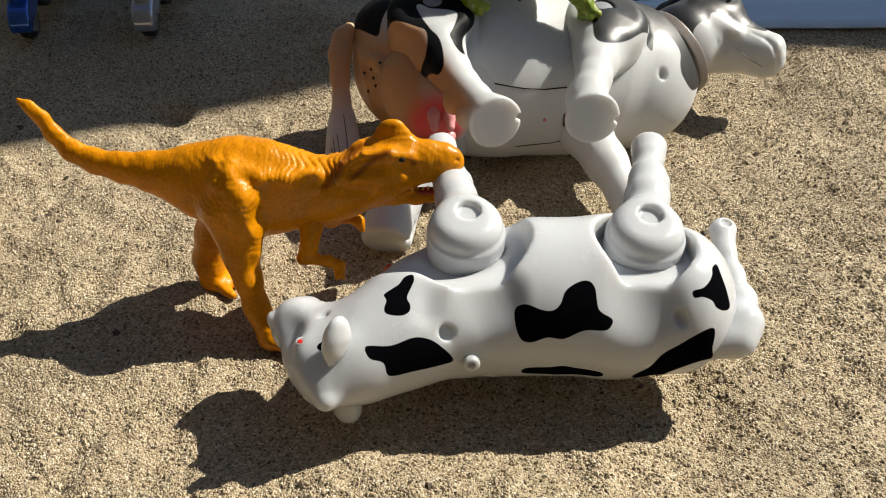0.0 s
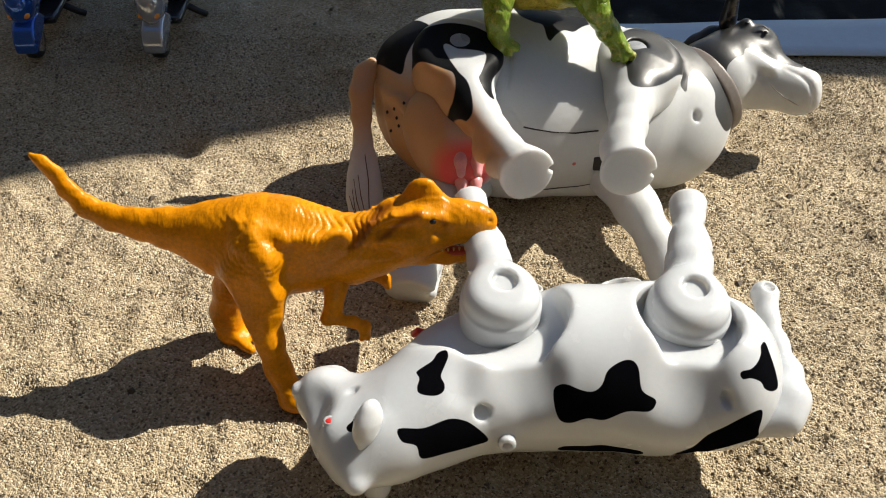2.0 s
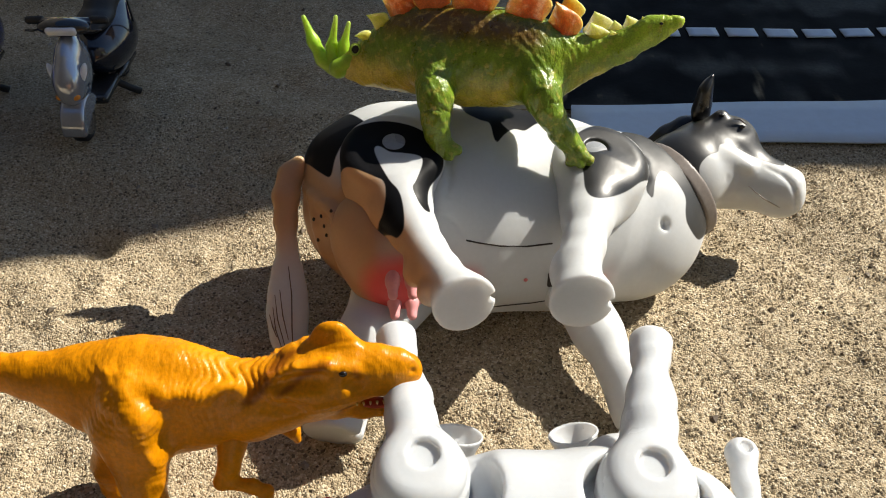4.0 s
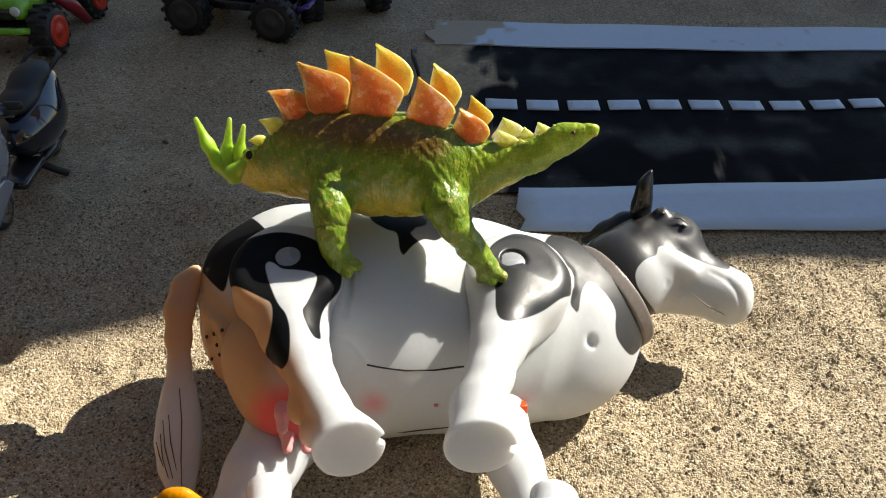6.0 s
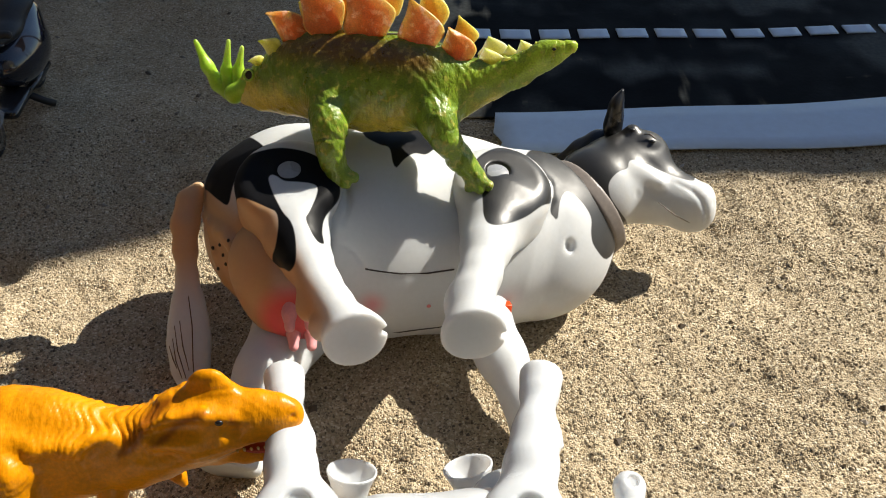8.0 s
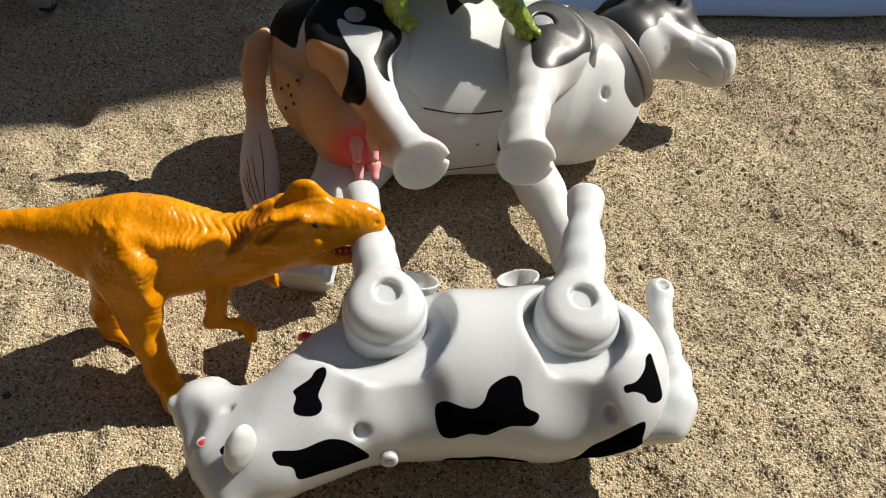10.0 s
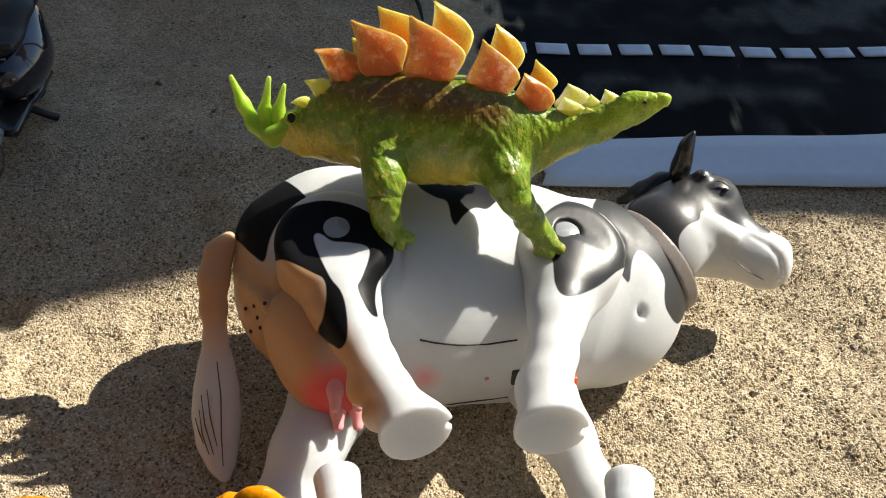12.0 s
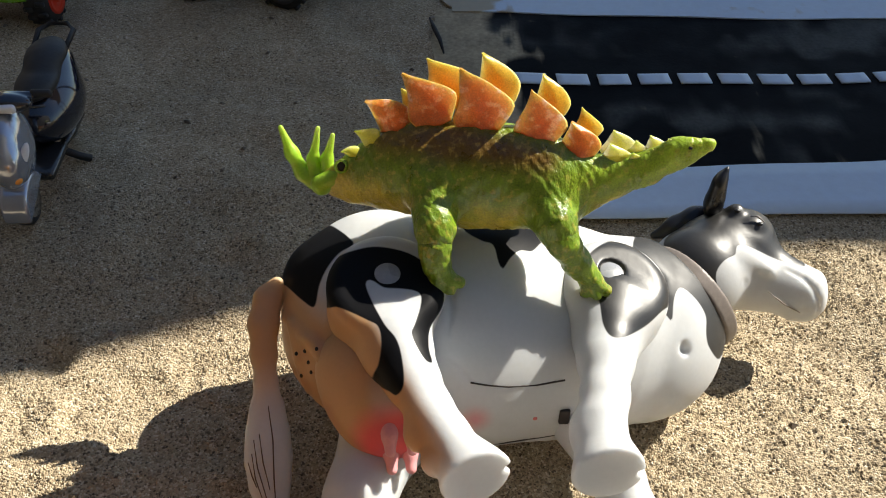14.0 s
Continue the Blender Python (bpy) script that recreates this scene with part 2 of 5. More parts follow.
# black and white cow on its side: belly to the front, back away
def big_body(p):
    q = squeeze(p, (0.05, 0.4725, 0.049), (0, 0.68, -0.73), 0.8)
    d = chain(q, [(-0.0180, 0.4765, 0.0530, 0.0380), (0.0020, 0.4745, 0.0530, 0.0520), (0.0330, 0.4765, 0.0520, 0.0555), (0.0750, 0.4810, 0.0450, 0.0515), (0.1140, 0.4861, 0.0363, 0.0450), (0.1260, 0.4850, 0.0340, 0.0385)], 0.012)
    d = smin(d, ball(p, (-0.0330, 0.4960, 0.0670), (0.0230, 0.0220, 0.0210)), 0.014)
    d = smin(d, ball(p, (-0.0100, 0.5070, 0.0780), (0.0240, 0.0180, 0.0170)), 0.014)
    d = smin(d, chain(q, [(0.1270, 0.4960, 0.0440, 0.0330), (0.1460, 0.5060, 0.0455, 0.0285)], 0.01), 0.014)
    d = smax(d, plane(p, (0.1505, 0.5020, 0.0452), (0.75, 0.47, 0.30)), 0.002)
    # rim of the shoulder cape, fold along the rump, grooves beside the legs
    d = smin(d, chain(p, [(0.1063, 0.4948, 0.0862, 0.0010), (0.1173, 0.4917, 0.0830, 0.0016), (0.1248, 0.4819, 0.0790, 0.0018), (0.1255, 0.4738, 0.0755, 0.0016), (0.1227, 0.4666, 0.0728, 0.0008)], 0.002), 0.003)
    d = smin(d, chain(p, [(-0.0539, 0.4726, 0.0660, 0.0010), (-0.0439, 0.4569, 0.0682, 0.0020), (-0.0349, 0.4477, 0.0675, 0.0022), (-0.0268, 0.4413, 0.0657, 0.0018)], 0.002), 0.005)
    # moulded folds of skin beside the rump
    d = smin(d, chain(p, [(-0.0384, 0.4528, 0.0721, 0.0006), (-0.0308, 0.4413, 0.0667, 0.0015), (-0.0296, 0.4375, 0.0538, 0.0006)], 0.002), 0.004)
    d = smin(d, chain(p, [(-0.0338, 0.4432, 0.0665, 0.0006), (-0.0326, 0.4404, 0.0575, 0.0015), (-0.0319, 0.4377, 0.0457, 0.0006)], 0.002), 0.004)
    d = smin(d, chain(p, [(-0.0505, 0.4643, 0.0692, 0.0006), (-0.0466, 0.4521, 0.0571, 0.0015), (-0.0429, 0.4468, 0.0412, 0.0006)], 0.002), 0.004)
    d = smin(d, chain(p, [(-0.0422, 0.4535, 0.0707, 0.0006), (-0.0348, 0.4441, 0.0675, 0.0015), (-0.0329, 0.4418, 0.0605, 0.0006)], 0.002), 0.004)
    d = smax(d, -chain(p, [(0.0224, 0.4640, 0.0985, 0.0010), (0.0226, 0.4507, 0.0911, 0.0016), (0.0212, 0.4431, 0.0845, 0.0008)], 0.001), 0.0015)
    d = smax(d, -chain(p, [(0.0165, 0.4369, 0.0774, 0.0003), (0.0214, 0.4362, 0.0767, 0.0004), (0.0264, 0.4338, 0.0735, 0.0006), (0.0308, 0.4299, 0.0671, 0.0006)], 0.0006), 0.0006)
    return smax(d, -ball(p, (0.1355, 0.4560, 0.0590), (0.0030, 0.0030, 0.0050)), 0.001)


def big_head(p):
    q = squeeze(p, (0.19, 0.528, 0.045), (0.4, 0.67, -0.63), 0.80)
    d = chain(q, [(0.1600, 0.5180, 0.0475, 0.0260), (0.1760, 0.5300, 0.0470, 0.0250), (0.1844, 0.5346, 0.0484, 0.0245)], 0.005)
    d = smin(d, chain(q, [(0.1844, 0.5346, 0.0484, 0.0200), (0.1908, 0.5381, 0.0563, 0.0135), (0.1946, 0.5398, 0.0604, 0.0075)], 0.005), 0.006)
    d = smin(d, chain(q, [(0.1820, 0.5250, 0.0420, 0.0180), (0.1954, 0.5214, 0.0414, 0.0170), (0.2045, 0.5170, 0.0425, 0.0156), (0.2144, 0.5105, 0.0418, 0.0142), (0.2195, 0.5082, 0.0425, 0.0125)], 0.005), 0.008)
    # muzzle with a lip on each side, eyelids, ridge above the cheek
    d = smin(d, ball(p, (0.2195, 0.5085, 0.0420), (0.0105, 0.0112, 0.0122)), 0.004)
    d = smin(d, ball(p, (0.2235, 0.5075, 0.0455), (0.0062, 0.0085, 0.0075)), 0.003)
    d = smin(d, ball(p, (0.2160, 0.5060, 0.0345), (0.0110, 0.0100, 0.0058)), 0.003)
    d = smin(d, ball(p, (0.1915, 0.5350, 0.0685), (0.0052, 0.0044, 0.0036)), 0.004)
    d = smin(d, ball(p, (0.1835, 0.5430, 0.0690), (0.0050, 0.0050, 0.0060)), 0.004)
    d = smin(d, cone(p, (0.1800, 0.5200, 0.0600), (0.1960, 0.5120, 0.0560), 0.0040, 0.0020), 0.006)
    # flattened nose, groove round the lips and along the jaw
    d = smax(d, plane(p, (0.2290, 0.5040, 0.0460), (0.8, -0.3, 0.25)), 0.005)
    d = smax(d, -chain(p, [(0.2060, 0.5118, 0.0562, 0.0004), (0.2135, 0.5067, 0.0548, 0.0010), (0.2175, 0.5014, 0.0527, 0.0011), (0.2205, 0.4970, 0.0473, 0.0010), (0.2223, 0.4958, 0.0383, 0.0006)], 0.001), 0.0018)
    d = smax(d, -ball(p, (0.2270, 0.5000, 0.0500), (0.0016, 0.0030, 0.0016)), 0.002)
    return smax(d, -ball(p, (0.1830, 0.5040, 0.0545), (0.0028, 0.0035, 0.0046)), 0.001)


def big_ear(p):
    q = squeeze(p, (0.173, 0.550, 0.075), (0.9, -0.5, -0.1), 0.55)
    return chain(q, [(0.1790, 0.5480, 0.0590, 0.0070), (0.1735, 0.5510, 0.0730, 0.0085), (0.1728, 0.5520, 0.0840, 0.0065), (0.1755, 0.5530, 0.0915, 0.0020)], 0.005)


def big_ear_far(p):
    q = squeeze(p, (0.162, 0.552, 0.054), (0.1, -0.6, 0.8), 0.6)
    return chain(q, [(0.1790, 0.5500, 0.0600, 0.0080), (0.1680, 0.5515, 0.0560, 0.0085), (0.1570, 0.5520, 0.0505, 0.0065), (0.1440, 0.5520, 0.0445, 0.0022)], 0.005)


def big_collar(p):
    w = (0.752, 0.474, 0.303)
    d = rod(p, (0.1515, 0.5024, 0.0456), w, 0.0308, 0.0042, 0.0010)
    return smax(d, -rod(p, (0.1545, 0.5044, 0.0470), w, 0.0286, 0.0042, 0.0006), 0.0006)


def big_hind_up(p):
    # hip disc, thigh, hock with two moulded knuckles on the inner side, hoof
    d = chain(p, [(-0.0085, 0.4584, 0.0800, 0.0215), (-0.0012, 0.4352, 0.0829, 0.0148), (0.0050, 0.4201, 0.0814, 0.0110), (0.0118, 0.4062, 0.0797, 0.0090), (0.0188, 0.3948, 0.0781, 0.0082), (0.0250, 0.3837, 0.0768, 0.0090), (0.0290, 0.3760, 0.0755, 0.0140), (0.0318, 0.3680, 0.0735, 0.0156)], 0.005)
    d = smin(d, rod(p, (-0.0060, 0.4610, 0.0900), (0, -0.2, 1), 0.0262, 0.0135, 0.0065), 0.006)
    d = smin(d, ball(p, (0.0070, 0.3990, 0.0740), (0.0060, 0.0080, 0.0070)), 0.004)
    d = smin(d, ball(p, (0.0145, 0.3868, 0.0728), (0.0068, 0.0065, 0.0072)), 0.003)
    d = smax(d, plane(p, (0.0300, 0.3775, 0.0800), (0.27, -0.9, 0.10)), 0.002)
    d = smax(d, -rod(p, (0.0430, 0.377, 0.0770), (0.25, -0.8, 0.25), 0.0013, 0.02, 0.0004), 0.002)
    return smax(d, -rod(p, (-0.0054, 0.4605, 0.1050), (0, -0.2, 1), 0.0062, 0.0012, 0.0003), 0.0006)


def big_fore_up(p):
    d = chain(p, [(0.0963, 0.4605, 0.0743, 0.0215), (0.0888, 0.4311, 0.0791, 0.0116), (0.0843, 0.4105, 0.0807, 0.0094), (0.0805, 0.3983, 0.0805, 0.0092), (0.0797, 0.3871, 0.0795, 0.0094), (0.0800, 0.3755, 0.0780, 0.0138), (0.0800, 0.3673, 0.0768, 0.0154)], 0.005)
    d = smin(d, rod(p, (0.0980, 0.4700, 0.0800), (0.10, -0.2, 1), 0.0262, 0.0145, 0.0100), 0.006)
    d = smin(d, ball(p, (0.0735, 0.3950, 0.0770), (0.0055, 0.0080, 0.0070)), 0.006)
    d = smax(d, plane(p, (0.0805, 0.3765, 0.0820), (0.05, -0.93, 0.08)), 0.002)
    d = smax(d, -rod(p, (0.0930, 0.377, 0.0765), (0.05, -0.85, 0.2), 0.0013, 0.02, 0.0004), 0.002)
    return smax(d, -rod(p, (0.0968, 0.4714, 0.0950), (0.10, -0.2, 1), 0.0062, 0.0012, 0.0003), 0.0006)


def big_fore_low(p):
    d = chain(p, [(0.087, 0.440, 0.030, 0.0175), (0.098, 0.408, 0.026, 0.0108), (0.107, 0.388, 0.019, 0.0088), (0.1125, 0.374, 0.011, 0.0095), (0.115, 0.362, 0.008, 0.0105)], 0.01)
    return smax(d, plane(p, (0.114, 0.366, 0.005), (0.2, -0.8, -0.6)), 0.002)


def big_hind_low(p):
    d = chain(p, [(-0.004, 0.440, 0.028, 0.024), (-0.018, 0.402, 0.024, 0.0140), (-0.027, 0.378, 0.016, 0.0118), (-0.031, 0.364, 0.010, 0.0125), (-0.031, 0.352, 0.008, 0.0125)], 0.01)
    d = smax(d, plane(p, (-0.032, 0.357, 0.006), (-0.1, -0.9, -0.3)), 0.002)
    return smax(d, -rod(p, (-0.019, 0.357, 0.010), (-0.1, -0.9, -0.3), 0.0016, 0.02, 0.0004), 0.003)


def big_tail(p):
    q = squeeze(p, (-0.061, 0.440, 0.036), (-0.29, 0.64, -0.71), 0.5)
    return chain(q, [(-0.0576, 0.4833, 0.0761, 0.0033), (-0.0618, 0.4774, 0.0716, 0.0056), (-0.0634, 0.4675, 0.0650, 0.0062), (-0.0633, 0.4578, 0.0549, 0.0052), (-0.0623, 0.4489, 0.0450, 0.0045), (-0.0619, 0.4403, 0.0355, 0.0070), (-0.0617, 0.4328, 0.0272, 0.0090), (-0.0613, 0.4249, 0.0195, 0.0098), (-0.0603, 0.4160, 0.0115, 0.0084), (-0.0582, 0.4084, 0.0060, 0.0052), (-0.0563, 0.4023, 0.0029, 0.0024)], 0.006)


def big_udder(p):
    return smin(ball(p, (-0.004, 0.4300, 0.0480), (0.0235, 0.0215, 0.0215)), ball(p, (-0.012, 0.4450, 0.0600), (0.026, 0.022, 0.024)), 0.02)


# orange dinosaur on two legs, leaning a little away
def rex_body(p):
    q = squeeze(p, (-0.08, 0.329, 0.07), (0, 1, -0.3), 0.64)
    d = chain(q, [(-0.1985, 0.3415, 0.1112, 0.0014), (-0.1941, 0.3405, 0.1082, 0.0024), (-0.1896, 0.3391, 0.1034, 0.0031), (-0.1852, 0.3367, 0.0955, 0.0040), (-0.1782, 0.3342, 0.0877, 0.0050), (-0.1675, 0.3327, 0.0823, 0.0060), (-0.1550, 0.3318, 0.0792, 0.0074), (-0.1411, 0.3312, 0.0770, 0.0100), (-0.1276, 0.3304, 0.0745, 0.0136), (-0.1160, 0.3299, 0.0722, 0.0196), (-0.0993, 0.3288, 0.0700, 0.0248), (-0.0860, 0.3286, 0.0690, 0.0240), (-0.0730, 0.3285, 0.0682, 0.0202), (-0.0580, 0.3283, 0.0672, 0.0170), (-0.0500, 0.3290, 0.0690, 0.0150)], 0.004)
    g = squeeze(p, (-0.08, 0.329, 0.07), (0, 1, -0.3), 0.74)
    h = chain(g, [(-0.0540, 0.3288, 0.0690, 0.0146), (-0.0442, 0.3293, 0.0715, 0.0148), (-0.0348, 0.3305, 0.0755, 0.0152), (-0.0265, 0.3314, 0.0785, 0.0152), (-0.0190, 0.3322, 0.0806, 0.0132), (-0.0130, 0.3325, 0.0824, 0.0106), (-0.0046, 0.3327, 0.0828, 0.0094), (0.0022, 0.3328, 0.0828, 0.0076), (0.0054, 0.3327, 0.0818, 0.0064)], 0.003)
    h = smin(h, ball(g, (0.0022, 0.3327, 0.0812), (0.0070, 0.0070, 0.0074)), 0.003)
    # crest on the skull, its shelf over the cheek, lip and nostril swellings
    h = smin(h, ball(g, (-0.0228, 0.3366, 0.0935), (0.0085, 0.0050, 0.0098)), 0.006)
    h = smin(h, ball(g, (-0.0345, 0.3350, 0.0888), (0.0080, 0.0050, 0.0036)), 0.004)
    near = (0, -0.958, 0.287)
    for s in (-1, 1):
        at = lambda x, z, o: (x, 0.3325 + 0.3 * (z - 0.0815) - s * near[1] * o, z - s * near[2] * o)
        # shelf from the neck over the eye to the snout
        h = smin(h, chain(p, [(*at(-0.0520, 0.0740, 0.0100), 0.0012), (*at(-0.0460, 0.0830, 0.0098), 0.0018), (*at(-0.0350, 0.0880, 0.0100), 0.0020), (*at(-0.0240, 0.0888, 0.0098), 0.0022), (*at(-0.0150, 0.0868, 0.0080), 0.0018)], 0.002), 0.005)
        # hollows at the temple, behind the jaw, before the eye
        h = smax(h, -ball(p, at(-0.0350, 0.0815, 0.0152), (0.0042, 0.0042, 0.0120), (1, 0, 0.25)), 0.005)
        h = smax(h, -ball(p, at(-0.0440, 0.0725, 0.0138), (0.0130, 0.0040, 0.0034)), 0.005)
        h = smin(h, cone(p, at(-0.0440, 0.0770, 0.0098), at(-0.0290, 0.0775, 0.0104), 0.0018, 0.0022), 0.004)
        h = smax(h, -ball(p, at(-0.0135, 0.0812, 0.0098), (0.0036, 0.0024, 0.0026)), 0.003)
        h = smin(h, cone(p, at(-0.0290, 0.0730, 0.0086), at(-0.0200, 0.0765, 0.0066), 0.0022, 0.0016), 0.005)
        h = smin(h, cone(p, at(-0.0215, 0.0800, 0.0072), at(-0.0190, 0.0835, 0.0074), 0.0012, 0.0012), 0.004)
        h = smin(h, cone(p, at(-0.0130, 0.0745, 0.0050), at(0.0050, 0.0768, 0.0036), 0.0016, 0.0018), 0.004)
        h = smax(h, -ball(p, at(0.0085, 0.0840, 0.0046), (0.0014, 0.0014, 0.0011)), 0.001)
    h = smin(h, chain(g, [(-0.0360, 0.3274, 0.0648, 0.0050), (-0.0233, 0.3273, 0.0645, 0.0040), (-0.0117, 0.3271, 0.0640, 0.0032), (-0.0020, 0.3274, 0.0646, 0.0030)], 0.003), 0.004)
    h = smax(h, -cone(g, (-0.0190, 0.3285, 0.0690), (0.0030, 0.3290, 0.0702), 0.0008, 0.0036), 0.0012)
    h = smin(h, ball(g, (0.0042, 0.3322, 0.0792), (0.0048, 0.0062, 0.0052)), 0.003)
    d = smin(d, h, 0.006)
    # near leg with its thigh muscle, far leg, toes
    d = smin(d, chain(p, [(-0.1020, 0.3180, 0.0640, 0.0150), (-0.0985, 0.3070, 0.0440, 0.0078), (-0.0955, 0.3010, 0.0330, 0.0060), (-0.0925, 0.2950, 0.0200, 0.0055), (-0.0860, 0.2890, 0.0040, 0.0070)], 0.006), 0.005)
    d = smin(d, chain(p, [(-0.1040, 0.3155, 0.0820, 0.0030), (-0.0925, 0.3115, 0.0750, 0.0042), (-0.0895, 0.3085, 0.0620, 0.0042), (-0.0925, 0.3060, 0.0500, 0.0035)], 0.006), 0.009)
    d = smax(d, -ball(p, (-0.0800, 0.3040, 0.0660), (0.0060, 0.0050, 0.0130)), 0.005)
    d = smax(d, -chain(p, [(-0.0800, 0.3030, 0.0690, 0.0085), (-0.0690, 0.3055, 0.0690, 0.0085), (-0.0605, 0.3085, 0.0720, 0.0075)], 0.004), 0.005)
    d = smin(d, chain(p, [(-0.0980, 0.3215, 0.0890, 0.0020), (-0.0860, 0.3180, 0.0835, 0.0026), (-0.0720, 0.3190, 0.0815, 0.0026), (-0.0600, 0.3225, 0.0830, 0.0020)], 0.003), 0.006)
    d = smin(d, chain(p, [(-0.1063, 0.3234, 0.0885, 0.0020), (-0.0985, 0.3170, 0.0850, 0.0034), (-0.0945, 0.3115, 0.0795, 0.0036), (-0.0955, 0.3070, 0.0700, 0.0030)], 0.003), 0.005)
    d = smin(d, chain(p, [(-0.1090, 0.3390, 0.0560, 0.0150), (-0.1215, 0.3370, 0.0320, 0.0074), (-0.1260, 0.3350, 0.0160, 0.0070), (-0.1250, 0.3310, 0.0040, 0.0066)], 0.008), 0.007)
    for a in (-0.5, 0.1, 0.7):
        d = smin(d, cone(p, (-0.087, 0.289, 0.004), (-0.073, 0.286 + 0.014 * a, 0.002), 0.0045, 0.0025), 0.003)
        d = smin(d, cone(p, (-0.126, 0.331, 0.004), (-0.113, 0.328 + 0.014 * a, 0.002), 0.0045, 0.0025), 0.003)
    return d


def rex_arm_near(p):
    d = chain(p, [(-0.0640, 0.3215, 0.0540, 0.0070), (-0.0655, 0.3130, 0.0440, 0.0040), (-0.0685, 0.3100, 0.0390, 0.0028), (-0.0560, 0.3085, 0.0385, 0.0025), (-0.0505, 0.3075, 0.0365, 0.0024)], 0.003)
    d = smin(d, cone(p, (-0.0500, 0.3075, 0.0365), (-0.0490, 0.3055, 0.0300), 0.0026, 0.0012), 0.002)
    return smin(d, cone(p, (-0.0510, 0.3065, 0.0365), (-0.0520, 0.3045, 0.0305), 0.0024, 0.0012), 0.002)


def rex_arm_far(p):
    return chain(p, [(-0.0580, 0.3350, 0.0520, 0.0055), (-0.0570, 0.3340, 0.0440, 0.0038), (-0.0480, 0.3320, 0.0480, 0.0030), (-0.0420, 0.3300, 0.0465, 0.0026), (-0.0405, 0.3290, 0.0420, 0.0018)], 0.003)


# green dinosaur with plates
STEG = [(-0.0343, 0.5057, 0.1195, 0.0046), (-0.0227, 0.5038, 0.1216, 0.0088), (-0.0109, 0.5023, 0.1258, 0.0138), (0.0010, 0.5010, 0.1303, 0.0184), (0.0120, 0.4991, 0.1323, 0.0214), (0.0308, 0.4952, 0.1316, 0.0238), (0.0493, 0.4916, 0.1322, 0.0222), (0.0626, 0.4892, 0.1336, 0.0185), (0.0754, 0.4866, 0.1335, 0.0140), (0.0910, 0.4845, 0.1384, 0.0080), (0.1043, 0.4830, 0.1443, 0.0060), (0.1162, 0.4824, 0.1528, 0.0053), (0.1276, 0.4811, 0.1580, 0.0032)]


def steg_body(p):
    q = squeeze(p, (0.03, 0.495, 0.13), (0.2, 1, -0.2), 0.66)
    d = chain(q, STEG, 0.008)
    d = smin(d, chain(p, [(0.0600, 0.4830, 0.1310, 0.0120), (0.0660, 0.4715, 0.1245, 0.0080), (0.0701, 0.4660, 0.1169, 0.0064)], 0.008), 0.009)
    return smin(d, chain(p, [(0.0130, 0.4880, 0.1310, 0.0120), (0.0148, 0.4715, 0.1215, 0.0074), (0.0146, 0.4660, 0.1137, 0.0062)], 0.008), 0.009)


def steg_fore_near(p):
    d = chain(p, [(0.0685, 0.4670, 0.1195, 0.0070), (0.0701, 0.4660, 0.1169, 0.0064), (0.0773, 0.4650, 0.1062, 0.0055), (0.0839, 0.4635, 0.0985, 0.0052)], 0.005)
    for x, y, z in ((0.0820, 0.4600, 0.0925), (0.0870, 0.4585, 0.0925), (0.0915, 0.4600, 0.0935)):
        d = smin(d, cone(p, (0.0850, 0.4625, 0.0970), (x, y, z), 0.0046, 0.0027), 0.0015)
    return d


def steg_hind_near(p):
    d = chain(p, [(0.0147, 0.4670, 0.1160, 0.0068), (0.0146, 0.4660, 0.1137, 0.0062), (0.0154, 0.4650, 0.1055, 0.0052), (0.0175, 0.4640, 0.0985, 0.0054)], 0.005)
    for x, y, z in ((0.0165, 0.4605, 0.0965), (0.0215, 0.4590, 0.0962), (0.0255, 0.4610, 0.0985)):
        d = smin(d, cone(p, (0.0190, 0.4630, 0.0990), (x, y, z), 0.0048, 0.0028), 0.0015)
    return d


def steg_fore_far(p):
    d = chain(p, [(0.0600, 0.4990, 0.1260, 0.0110), (0.0590, 0.5040, 0.1170, 0.0080), (0.0580, 0.5060, 0.1120, 0.0066)], 0.006)
    return smin(d, cone(p, (0.0580, 0.5060, 0.1115), (0.0640, 0.5030, 0.1105), 0.0050, 0.0040), 0.003)


def steg_hind_far(p):
    d = chain(p, [(0.0150, 0.5040, 0.1250, 0.0110), (0.0190, 0.5080, 0.1170, 0.0080), (0.0220, 0.5090, 0.1110, 0.0066)], 0.006)
    return smin(d, cone(p, (0.0220, 0.5090, 0.1105), (0.0290, 0.5050, 0.1105), 0.0050, 0.0040), 0.003)
# == end shapes


